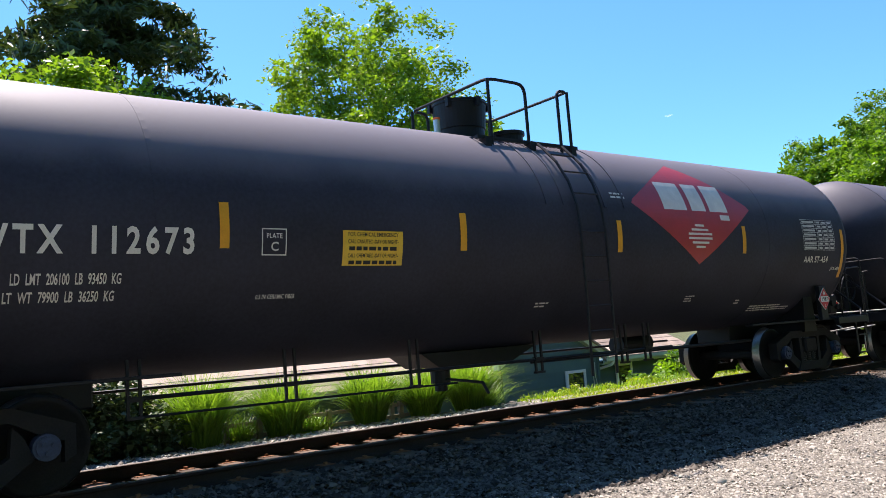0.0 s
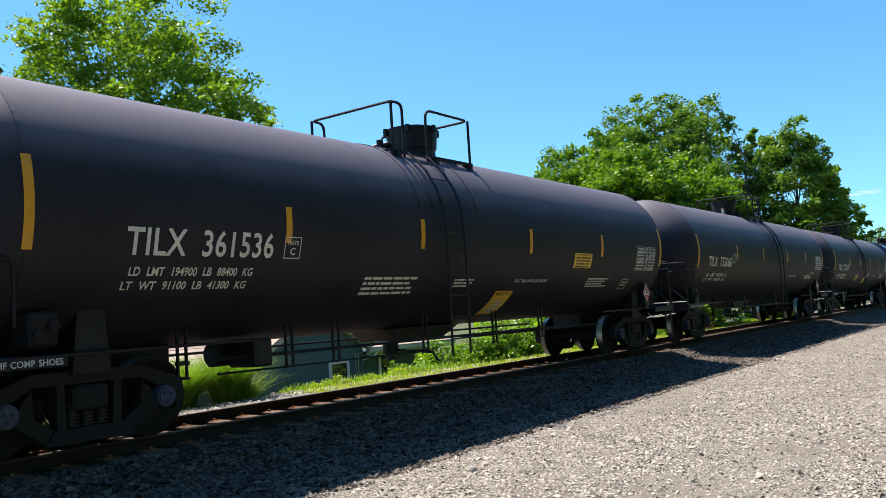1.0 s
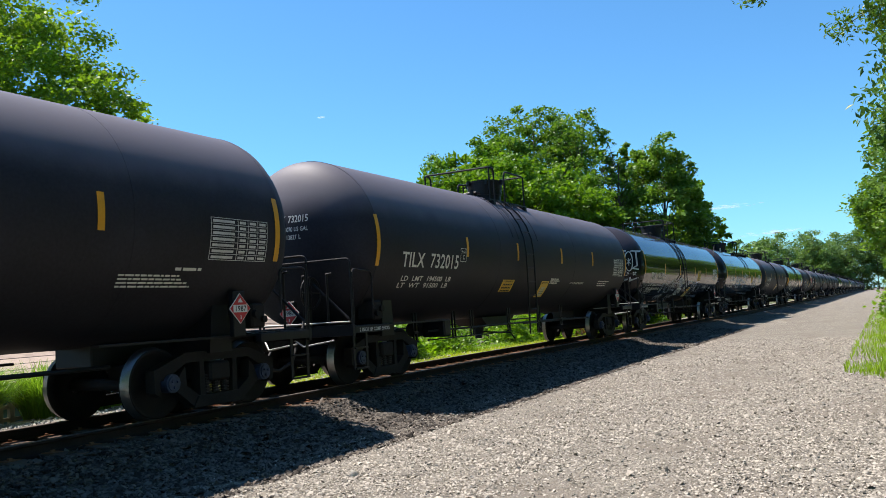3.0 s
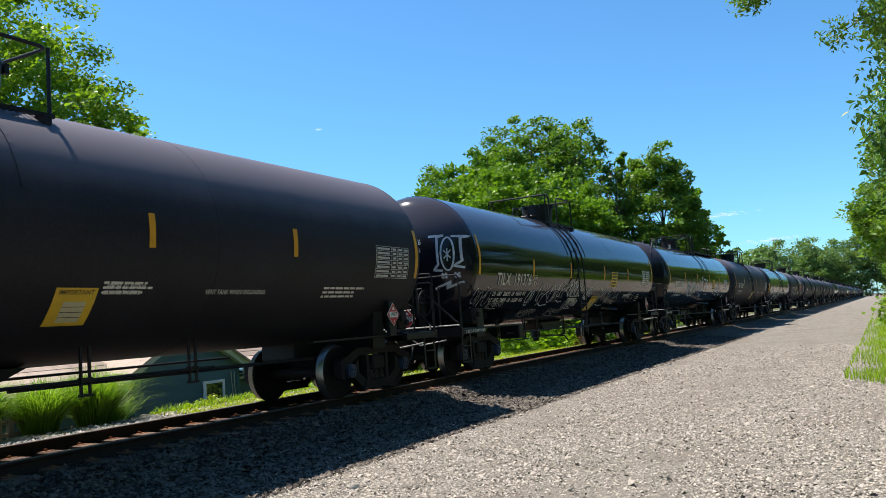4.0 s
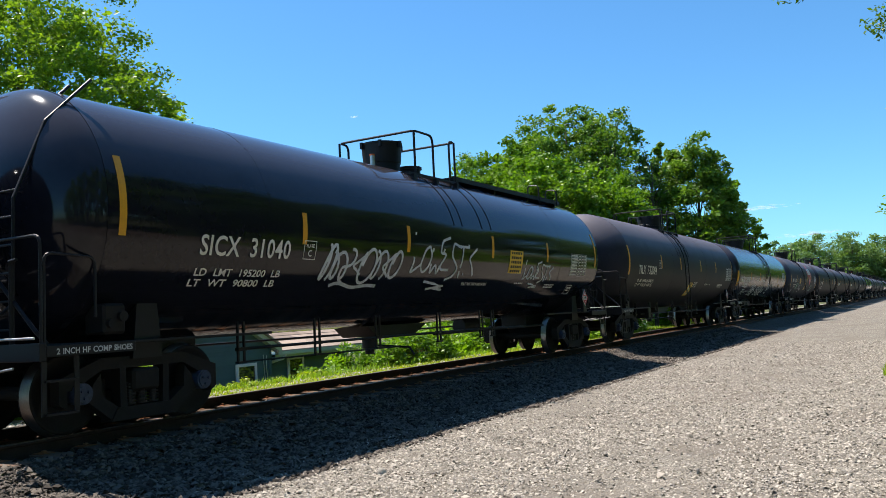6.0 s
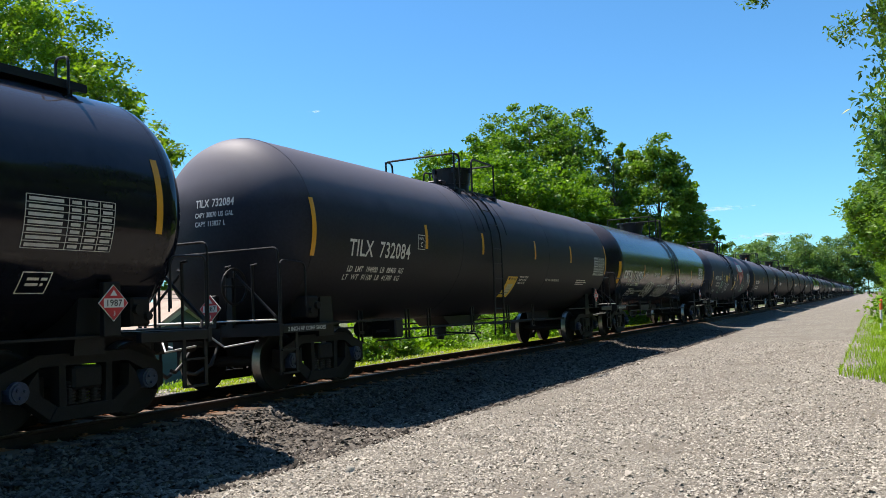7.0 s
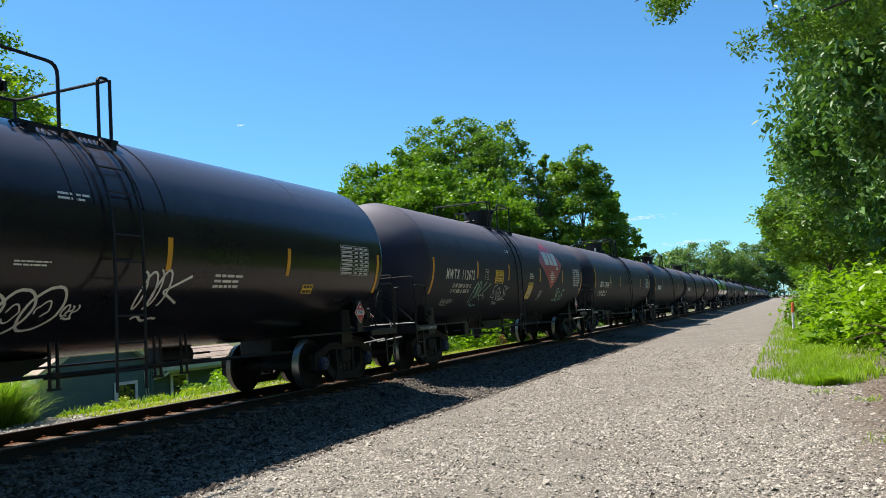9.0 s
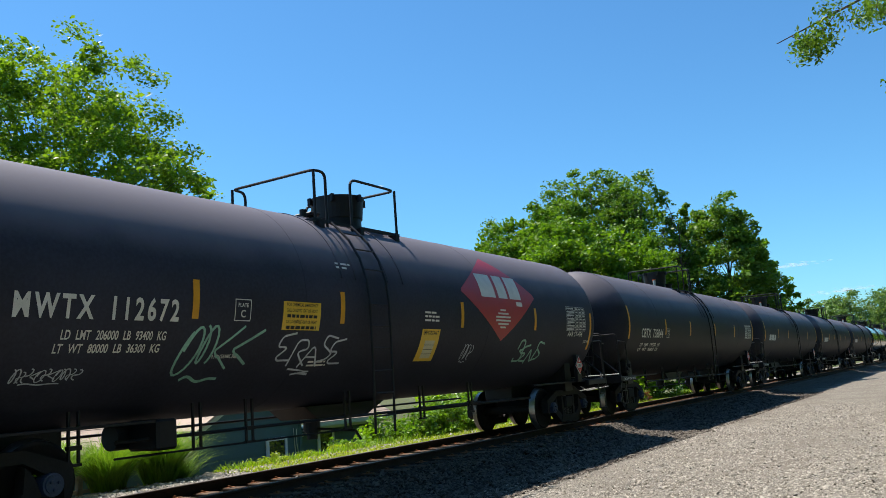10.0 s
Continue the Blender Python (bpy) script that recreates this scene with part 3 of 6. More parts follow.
# The two layouts of top fittings: platform ends, dome, rail on the near side, ladder.
TOPS = {
    "a": dict(p0=-1.70, p1=0.66, dome=0.06, r=0.47, ends=(-1.62, 0.60), seg=(-0.70, 0.60), stub=(-1.62, -1.34), ladder=-1.05),
    "b": dict(p0=-0.66, p1=1.33, dome=-0.18, r=0.40, ends=(-0.38, 1.22), seg=(-0.38, 0.33), stub=(1.0, 1.22), ladder=0.70),
    "c": dict(p0=-0.30, p1=1.33, dome=-0.42, r=0.50, ends=(-0.95, 1.22), seg=(-0.95, 0.33), stub=(1.0, 1.22), ladder=0.70),
}


def side_frame_bm(sx):
    """Cast truck side frame: arched top, two pedestal ends, sloping tension members and a spring opening."""
    bm = bmesh.new()
    x0, x1 = sx * 0.90, sx * 1.06
    prism(bm, [(-1.15, 0.50), (-1.15, 0.64), (-0.62, 0.83), (0.62, 0.83), (1.15, 0.64), (1.15, 0.50), (0.98, 0.50), (0.60, 0.70), (-0.60, 0.70), (-0.98, 0.50)], x0, x1)
    for q in (1, -1):
        prism(bm, [(q * 1.15, 0.52), (q * 1.15, 0.36), (q * 1.05, 0.30), (q * 1.05, 0.52)], x0, x1)
        prism(bm, [(q * 0.72, 0.55), (q * 0.80, 0.36), (q * 0.48, 0.12), (q * 0.36, 0.24), (q * 0.60, 0.40), (q * 0.62, 0.66)], x0, x1)
        prism(bm, [(q * 0.36, 0.72), (q * 0.28, 0.72), (q * 0.26, 0.24), (q * 0.36, 0.24)], x0, x1)
    prism(bm, [(-0.50, 0.10), (-0.40, 0.25), (0.40, 0.25), (0.50, 0.10)], x0 - sx * 0.02, x1 + sx * 0.02)
    return bm


def wheel_bm(sx):
    bm = bmesh.new()
    prof = [(0.05, 0.11), (0.05, 0.15), (0.012, 0.36), (0.06, 0.40), (0.06, 0.452), (-0.055, 0.46), (-0.065, 0.485), (-0.085, 0.485), (-0.09, 0.40), (-0.045, 0.36), (-0.02, 0.15), (-0.05, 0.11)]
    n = 32
    rings = [[bm.verts.new((sx * (0.755 + x), r * math.cos(2 * math.pi * j / n), r * math.sin(2 * math.pi * j / n))) for j in range(n)] for x, r in prof]
    for k in range(len(prof)):
        a, c = rings[k], rings[(k + 1) % len(prof)]
        for j in range(n):
            f = bm.faces.new((a[j], a[(j + 1) % n], c[(j + 1) % n], c[j]))
            f.material_index = 1 if k in (4, 5) else 0
            f.smooth = True
    bmesh.ops.recalc_face_normals(bm, faces=bm.faces[:])
    return bm


def truck_parts(car, yc):
    """One two-axle truck: side frames with springs, bolster, brake beams; the wheelsets turn on their own."""
    made = []
    for sx in (1, -1):
        fr = part("side_frame", side_frame_bm(sx), M_GRIME, car, "grimy cast steel truck side frame")
        fr.location.y = yc
        for k in (-0.17, 0.0, 0.17):
            bm = bmesh.new()
            for i in range(7):
                cyl(bm, (sx * 0.98, k, 0.275 + i * 0.038), "z", 0.072, 0.022, 14)
            cyl(bm, (sx * 0.98, k, 0.39), "z", 0.045, 0.26, 8)
            part("spring", bm, M_STEEL, fr, "worn coil spring")
        for q in (1, -1):
            cap = bmesh.new()
            cyl(cap, (sx * 1.04, q * 0.89, 0.457), "x", 0.12, 0.16, 20)
            cyl(cap, (sx * 1.125, q * 0.89, 0.457), "x", 0.095, 0.03, 20)
            for k in range(3):
                a = 2 * math.pi * k / 3 + 0.4
                cyl(cap, (sx * 1.15, q * 0.89 + 0.05 * math.cos(a), 0.457 + 0.05 * math.sin(a)), "x", 0.018, 0.03, 6)
            part("bearing_cap", cap, M_BLUE, fr, "faded blue roller bearing end cap", smooth=False)
    bm = box(bmesh.new(), -1.1, 1.1, yc - 0.2, yc + 0.2, 0.42, 0.68, 0.03)
    part("truck_bolster", bm, M_GRIME, car)
    for q in (1, -1):
        bm = bmesh.new()
        box(bm, -0.75, 0.75, yc + q * 0.36, yc + q * 0.42, 0.36, 0.46, 0.01)
        for sx in (1, -1):
            box(bm, sx * 0.68, sx * 0.82, yc + q * 0.37, yc + q * 0.44, 0.34, 0.58, 0.01)
        part("brake_beam", bm, M_GRIME, car)
    for q in (1, -1):
        ws = part("wheelset", cyl(bmesh.new(), (0, 0, 0), "x", 0.085, 2.0, 16), M_GRIME, car, "steel axle with two worn wheels")
        ws.location = (0, yc + q * 0.89, 0.457)
        for sx in (1, -1):
            part("wheel", wheel_bm(sx), [M_GRIME, M_TREAD], ws)
        made.append(ws)
    return made


def end_platform(car, q):
    """Deck, grab irons, hand brake, coupler and cut lever at one end of the car. q: 1 or -1 along the track."""
    part("end_deck", box(bmesh.new(), -1.42, 1.42, q * 8.0, q * 8.72, 0.98, 1.03, 0.006), M_STEEL, car)
    bm = box(bmesh.new(), -1.45, 1.45, q * 8.66, q * 8.74, 0.86, 1.05, 0.008)
    box(bm, 1.36, 1.45, q * 7.55, q * 8.66, 0.90, 1.02, 0.006)
    box(bm, -1.45, -1.36, q * 7.55, q * 8.66, 0.90, 1.02, 0.006)
    part("end_sill", bm, M_STEEL, car)
    bm = box(bmesh.new(), -0.35, 0.35, q * 5.6, q * 8.75, 0.72, 1.02, 0.02)
    part("stub_sill", bm, M_STEEL, car)
    bm = prism(bmesh.new(), [(q * 6.95, 1.45), (q * 7.25, 1.45), (q * 7.32, 0.80), (q * 6.88, 0.80)], -1.12, 1.12)
    part("body_bolster", bm, M_STEEL, car)
    for sx in (1, -1):
        part("side_handrail", rod(bmesh.new(), bend([(sx * 1.42, q * 8.05, 1.30), (sx * 1.42, q * 8.05, 1.95), (sx * 1.42, q * 8.66, 1.98), (sx * 1.42, q * 8.66, 1.0)], 0.1), 0.016), M_STEEL, car, "thin black steel handrail")
        bm = bmesh.new()
        for yy in (8.28, 8.66):
            box(bm, sx * 1.40 - 0.008, sx * 1.40 + 0.008, q * yy - 0.03, q * yy + 0.03, 0.30, 1.0)
        for k in range(2):
            box(bm, sx * 1.36, sx * 1.44, q * 8.28, q * 8.66, 0.30 + 0.34 * k, 0.325 + 0.34 * k)
        part("step_stirrup", bm, M_STEEL, car)
        part("brace", rod(bmesh.new(), [(sx * 0.55, q * 8.69, 1.85), (sx * 1.33, q * 8.69, 1.16), (sx * 1.38, q * 8.60, 1.03)], 0.022), M_STEEL, car, "thin diagonal brace with a lit edge")
        for xx in (0.45, 0.95):
            part("end_post", rod(bmesh.new(), [(sx * xx, q * 8.72, 1.0), (sx * xx, q * 8.72, 1.92), (sx * (xx + 0.1), q * 8.72, 1.93)], 0.019), M_STEEL, car)
        part("cut_lever", rod(bmesh.new(), [(sx * 1.1, q * 8.8, 0.80), (sx * 0.5, q * 8.85, 0.72), (sx * 0.25, q * 9.0, 0.95)], 0.014), M_SILVER, car)
        part("end_walk_bar", rod(bmesh.new(), [(sx * 0.1, q * 8.78, 1.10), (sx * 1.42, q * 8.78, 1.10)], 0.014), M_SILVER, car)
    bm = box(bmesh.new(), 0.95, 1.30, q * 7.55, q * 7.85, 1.10, 1.45, 0.03)
    cyl(bm, (1.32, q * 7.62, 1.30), "x", 0.06, 0.06, 12); cyl(bm, (1.32, q * 7.78, 1.22), "x", 0.05, 0.06, 12)
    part("brake_valve", bm, M_GRIME, car)
    if q < 0:
        bm = bmesh.new()
        rod(bm, [(0.62, q * 8.74 + 0.27 * math.cos(k * 0.3142), 1.62 + 0.27 * math.sin(k * 0.3142)) for k in range(21)], 0.018)
        for k in range(4):
            rod(bm, [(0.62, q * 8.74, 1.62), (0.62, q * 8.74 + 0.27 * math.cos(k * 1.57), 1.62 + 0.27 * math.sin(k * 1.57))], 0.012)
        box(bm, 0.5, 0.6, q * 8.70, q * 8.78, 1.0, 1.75)
        part("hand_brake_wheel", bm, M_STEEL, car, "round black hand brake wheel")
    bm = rod(bmesh.new(), bend([(-1.42, q * 8.70, 1.02), (-1.42, q * 8.70, 2.16), (1.42, q * 8.70, 2.16), (1.42, q * 8.70, 1.02)], 0.1), 0.017)
    part("end_handrail", bm, M_STEEL, car)
    bm = box(bmesh.new(), -0.11, 0.11, q * 8.7, q * 9.12, 0.72, 0.96, 0.03)
    box(bm, -0.17, 0.17, q * 9.02, q * 9.27, 0.68, 1.0, 0.05)
    part("coupler", bm, M_GRIME, car)
    bm = bmesh.new()
    for a, bz in ((0.25, 0.35), (-0.25, 0.38)):
        rod(bm, [(a, q * 8.7, 0.75), (a * 1.1, q * 8.9, bz + 0.12), (a * 0.8, q * 9.15, bz), (a * 0.6, q * 9.28, bz + 0.03)], 0.028)
    part("air_hose", bm, M_BLACK, car)


def top_fittings(car, kind):
    T = TOPS[kind]
    top = ZC + RT
    bm = bmesh.new()
    hd = {"a": 0.50, "b": 0.52, "c": 0.44}[kind]
    cyl(bm, (0, T["dome"], top + 0.05), "z", T["r"] * 0.9, 0.22, 40)
    cyl(bm, (0, T["dome"], top + 0.12 + (hd - 0.12) / 2), "z", T["r"] * 0.95, hd - 0.14, 40, T["r"] * 1.02)
    cyl(bm, (0, T["dome"], top + hd), "z", T["r"] * 1.05, 0.04, 40)
    dome = part("dome", bm, M_STEEL, car, "black steel valve housing with a flat lid")
    for k in range(6):
        bm = bmesh.new()
        a = 2 * math.pi * k / 6
        c, s = math.cos(a), math.sin(a)
        box(bm, c * (T["r"] * 1.09) - 0.03, c * (T["r"] * 1.09) + 0.03, T["dome"] + s * T["r"] * 1.09 - 0.03, T["dome"] + s * T["r"] * 1.09 + 0.03, top + hd - 0.10, top + hd + 0.03)
        part("lid_bolt", bm, M_STEEL, dome)
    if kind == "b":
        bm = cyl(bmesh.new(), (0.15, T["dome"] - 0.56, top + 0.10), "z", 0.05, 0.22, 14)
        v = part("safety_valve", bm, M_SILVER, car, "silver pressure valve with an orange cap")
        part("valve_cap", cyl(bmesh.new(), (0.15, T["dome"] - 0.56, top + 0.225), "z", 0.055, 0.03, 14), M_ORANGE, v)
        bm = cyl(bmesh.new(), (0.1, T["dome"] + 0.85, top + 0.05), "z", 0.24, 0.12, 24)
        cyl(bm, (0.1, T["dome"] + 0.85, top + 0.13), "z", 0.27, 0.05, 24)
        part("manway_lid", bm, M_STEEL, car)
    elif kind == "a":
        bm = cyl(bmesh.new(), (0, T["dome"] - 0.80, top + 0.06), "z", 0.13, 0.16, 18)
        cyl(bm, (0.1, T["dome"] - 1.05, top + 0.08), "z", 0.06, 0.2, 12)
        box(bm, -0.2, 0.2, T["dome"] - 0.95, T["dome"] - 0.7, top + 0.1, top + 0.16, 0.02)
        part("vent_valve", bm, M_STEEL, car)
    # grated platform on both sides and across, as slats on a frame
    zp = 3.90
    for sx in (1, -1):
        bm = bmesh.new()
        for xx in (0.62, 0.90):
            box(bm, sx * xx - 0.02, sx * xx + 0.02, T["p0"], T["p1"], zp - 0.05, zp)
        y = T["p0"] + 0.03
        while y < T["p1"]:
            box(bm, sx * 0.63, sx * 0.90, y - 0.012, y + 0.012, zp - 0.02, zp + 0.004)
            y += 0.085
        for y in (T["p0"] + 0.15, (T["p0"] + T["p1"]) / 2, T["p1"] - 0.15):
            box(bm, sx * 0.66, sx * 0.88, y - 0.04, y + 0.04, zp - 0.22, zp - 0.04)
            box(bm, min(sx * 0.80, sx * 0.98), max(sx * 0.80, sx * 0.98), y - 0.05, y + 0.05, zp - 0.16, zp - 0.04)
        part("platform", bm, M_STEEL, car, "black grated steel platform")
    zt = 4.69 if kind == "a" else 4.74
    e0, e1 = T["ends"]
    s0, s1 = T["seg"]
    lo = 3.74
    runs = []
    if kind == "a":
        runs.append([(0.9, T["stub"][1], lo), (0.9, T["stub"][1], zt), (0.9, e0, zt), (-0.9, e0, zt), (-0.9, e0 + 0.3, zt), (-0.9, e0 + 0.3, lo)])
        runs.append([(0.9, s0, lo), (0.9, s0, zt), (0.9, e1, zt), (-0.9, e1, zt), (-0.9, e1 - 0.35, zt), (-0.9, e1 - 0.35, lo)])
        posts = [(0.9, e0), (0.9, e1), (-0.9, e0), (-0.9, e1)]
        runs.append([(-0.9, -0.85, lo), (-0.9, -0.85, 4.42), (-0.9, 0.3, 4.42), (-0.9, 0.3, lo)])
    else:
        runs.append([(0.9, s1, lo), (0.9, s1, zt), (0.9, e0, zt), (-0.9, e0, zt), (-0.9, e0 + 0.3, zt), (-0.9, e0 + 0.3, lo)])
        runs.append([(0.9, T["stub"][0], lo), (0.9, T["stub"][0], zt), (0.9, e1, zt), (-0.9, e1, zt), (-0.9, e1 - 0.5, zt), (-0.9, e1 - 0.5, lo)])
        posts = [(0.9, e0), (0.9, e1), (-0.9, e0), (-0.9, e1)]
    for r in runs:
        part("guard_rail", rod(bmesh.new(), bend(r, 0.16), 0.024), M_STEEL, car, "round black steel guard rail")
    for x, y in posts:
        part("rail_post", rod(bmesh.new(), [(x, y, lo - 0.05), (x, y, zt)], 0.024), M_STEEL, car)
    # ladder following the tank's side: two stiles and their rungs
    yl = T["ladder"]
    stiles = []
    for dy in (-0.25, 0.25):
        pts = [(RT * 0.60 + 0.02, yl + dy, 3.86)]
        pts += [((RT + 0.07) * math.cos(radians(a)), yl + dy, ZC + (RT + 0.07) * math.sin(radians(a))) for a in (50, 38, 25, 12, 0)]
        pts += [(RT + 0.07, yl + dy, 2.0), (RT + 0.06, yl + dy, 1.3), (RT + 0.04, yl + dy, 0.52)]
        stiles.append(part("ladder_stile", rod(bmesh.new(), pts, 0.02, 6), M_STEEL, car, "black steel ladder rail down the tank's side"))
    steps = [((RT + 0.07) * math.cos(radians(a)), ZC + (RT + 0.07) * math.sin(radians(a))) for a in (44, 31, 18)]
    steps += [(RT + 0.06, ZC - 0.05 - 0.34 * k) for k in range(6)]
    for x, z in steps:
        part("rung", rod(bmesh.new(), [(x, yl - 0.25, z), (x, yl + 0.25, z)], 0.013, 6), M_STEEL, stiles[0])


def underside(car, kind):
    """Brake rods, hangers, bottom outlet with its skid, reservoir and brake cylinder."""
    for x, z, y0, y1, r in ((1.0, 0.80, -5.4, 3.0, 0.022), (1.0, 0.62, -5.4, -1.4, 0.013), (0.9, 0.76, 0.0, 5.4, 0.028), (-0.9, 0.84, -5.4, 5.4, 0.02)):
        part("brake_rod", rod(bmesh.new(), [(x, y0, z), (x, y1, z - 0.02)], r), M_STEEL, car)
    for y in (-5.4, -3.72, -2.05, 0.05, 1.85, 2.4) if kind != "a" else (-5.9, -4.2, -3.3, -1.2, 0.9, 2.6):
        bm = bmesh.new()
        for dy in (-0.06, 0.06):
            box(bm, 0.98, 1.01, y + dy - 0.014, y + dy + 0.014, 0.60, 1.18)
        box(bm, 0.96, 1.03, y - 0.08, y + 0.08, 0.60, 0.63)
        box(bm, 0.96, 1.03, y - 0.08, y + 0.08, 0.77, 0.82)
        part("hanger", bm, M_STEEL, car)
    bm = prism(bmesh.new(), [(-1.5, 0.985), (0.6, 0.985), (0.1, 0.78), (-1.2, 0.78)], -0.40, 0.40)
    part("outlet_skid", bm, M_STEEL, car)
    bm = cyl(bmesh.new(), (0, -0.9, 0.66), "z", 0.14, 0.2, 18)
    cyl(bm, (0, -0.9, 0.52), "z", 0.09, 0.14, 14)
    rod(bm, [(0.0, -0.9, 0.62), (0.9, -0.9, 0.56), (1.0, -0.9, 0.42)], 0.02)
    part("outlet_valve", bm, M_STEEL, car)
    if kind == "a":
        bm = cyl(bmesh.new(), (0.45, -4.7, 0.84), "y", 0.16, 0.7, 20)
        box(bm, 0.6, 1.15, -4.92, -4.62, 0.66, 1.02, 0.03)
        part("air_reservoir", bm, M_STEEL, car)
    else:
        part("air_reservoir", cyl(bmesh.new(), (-0.3, 3.6, 0.84), "y", 0.17, 0.8, 20), M_STEEL, car)
    for sx in (1, -1):
        for q in (1, -1):
            part("sill_angle", box(bmesh.new(), sx * 1.08, sx * 1.22, q * 5.0, q * 8.6, 0.985, 1.02, 0.005), M_STEEL, car)


def placard(car, m, size=0.20):
    """Red diamond hazard placard with its number, on a thin plate; m poses it, its face along local x."""
    def flat(lift):
        return lambda a, b: Vector((lift, a, b))
    def dia(r, x0, x1):
        return prism(bmesh.new(), [(-r, 0), (0, -r), (r, 0), (0, r)], x0, x1)
    pl = part("hazard_placard", dia(size * 1.05, -0.012, 0), M_WTRIM, car, "red diamond hazard placard")
    pl.matrix_basis = m
    part("placard_face", dia(size, 0, 0.003), M_PLRED, pl)
    part("placard_band", box(bmesh.new(), 0.003, 0.005, -size * 0.70, size * 0.70, -size * 0.26, size * 0.26), M_WTRIM, pl)
    part("placard_number", letters(bmesh.new(), "1987", -size * 0.58, -size * 0.17, size * 0.36, width=size * 1.16, where=flat(0.007)), M_BLACK, pl)
    part("placard_class", letters(bmesh.new(), "3", -size * 0.07, -size * 0.72, size * 0.24, where=flat(0.006)), M_WTRIM, pl)
    part("flame_sign", prism(bmesh.new(), [(-0.05, size * 0.42), (0.05, size * 0.42), (0.02, size * 0.62), (0.0, size * 0.74), (-0.025, size * 0.60)], 0.004, 0.006), M_WTRIM, pl)


def yellow_notice(car, y0, y1, s0, s1, rows, lines, seed, shear=0.0):
    n = part("warning_notice", patch_bm(y0, y1, s0, s1, 0.005, 6, shear), M_NOTICE, car, "yellow warning notice with black print")
    bm = bmesh.new()
    w, hgt = y1 - y0, (s1 - s0) / rows
    if lines and lines[0] == "IMPORTANT":
        pa, pb, p0, p1 = y0 + w * 0.26, y0 + w * 0.80, s0 + (s1 - s0) * 0.10, s0 + (s1 - s0) * 0.66
        part("notice_panel", poly_patch(bmesh.new(), [(pa, p0), (pb, p0), (pb, p1), (pa, p1)], 0.007), M_PANEL, n)
        for k in (0.25, 0.5, 0.75):
            s_ = p0 + (p1 - p0) * k
            poly_patch(bm, [(pa, s_), (pb, s_), (pb, s_ + 0.008), (pa, s_ + 0.008)], 0.010)
        rows = 1
        hgt = (s1 - s0) / 5
    for i in range(rows):
        a = s1 - hgt * (i + 0.8)
        sh = shear * (a - s0) / (s1 - s0)
        if i < len(lines) and lines[i]:
            letters(bm, lines[i], y0 + w * 0.08 + sh, a, hgt * 0.55, width=w * 0.84, lift=0.008)
        else:
            rng = random.Random(seed + i)
            yy = y0 + w * 0.1
            while yy < y1 - w * 0.12:
                k = min(rng.uniform(0.05, 0.10), y1 - w * 0.1 - yy)
                poly_patch(bm, [(yy + sh, a), (yy + k + sh, a), (yy + k + sh, a + hgt * 0.55), (yy + sh, a + hgt * 0.55)], 0.008)
                yy += k + 0.02
    part("notice_print", bm, M_BLACK, n)


def spec_table(car, y0, y1, s0, s1):
    """White-ruled inspection table."""
    bm = bmesh.new()
    for i in range(8):
        s = s0 + (s1 - s0) * i / 7
        poly_patch(bm, [(y0, s - 0.004), (y1, s - 0.004), (y1, s + 0.004), (y0, s + 0.004)], 0.006)
    for k in (0.0, 0.46, 0.64, 0.82, 1.0):
        y = y0 + (y1 - y0) * k
        poly_patch(bm, [(y - 0.005, s0), (y + 0.005, s0), (y + 0.005, s1), (y - 0.005, s1)], 0.006)
    for i in range(7):
        s = s0 + (s1 - s0) * (i + 0.25) / 7
        hgt = (s1 - s0) / 7 * 0.45
        for a, c in ((0.03, 0.40), (0.49, 0.60), (0.67, 0.79), (0.85, 0.97)):
            ya, yc = y0 + (y1 - y0) * a, y0 + (y1 - y0) * c
            poly_patch(bm, [(ya, s), (yc, s), (yc, s + hgt), (ya, s + hgt)], 0.006)
    part("inspection_table", bm, M_GREYT, car, "white ruled inspection table")


def emblem(car, yc, ds=0.0):
    """Red lozenge with pale plain blocks and a small striped lozenge."""
    pts = [(yc, 1.36 + ds), (yc + 1.58, 0.45 + ds), (yc, -0.50 + ds), (yc - 1.58, 0.45 + ds)]
    e = part("emblem", poly_patch(bmesh.new(), pts[::-1], 0.005), M_RED, car, "large red diamond emblem with pale blocks")
    for a, c in ((-0.80, -0.22), (-0.10, 0.28), (0.38, 0.88)):
        part("emblem_block", poly_patch(bmesh.new(), [(yc + a, 0.36 + ds), (yc + c, 0.36 + ds), (yc + c, 0.86 + ds), (yc + a, 0.86 + ds)], 0.009), M_WHITE, e)
    part("emblem_bar", poly_patch(bmesh.new(), [(yc + 0.62, 0.22 + ds), (yc + 0.88, 0.22 + ds), (yc + 0.88, 0.31 + ds), (yc + 0.62, 0.31 + ds)], 0.009), M_WHITE, e)
    for i in range(6):
        s = 0.10 - 0.068 * i + ds
        w = (0.12, 0.22, 0.31, 0.31, 0.22, 0.12)[i]
        part("emblem_stripe", poly_patch(bmesh.new(), [(yc - w, s), (yc + w, s), (yc + w, s + 0.034), (yc - w, s + 0.034)], 0.009), M_WHITE, e)


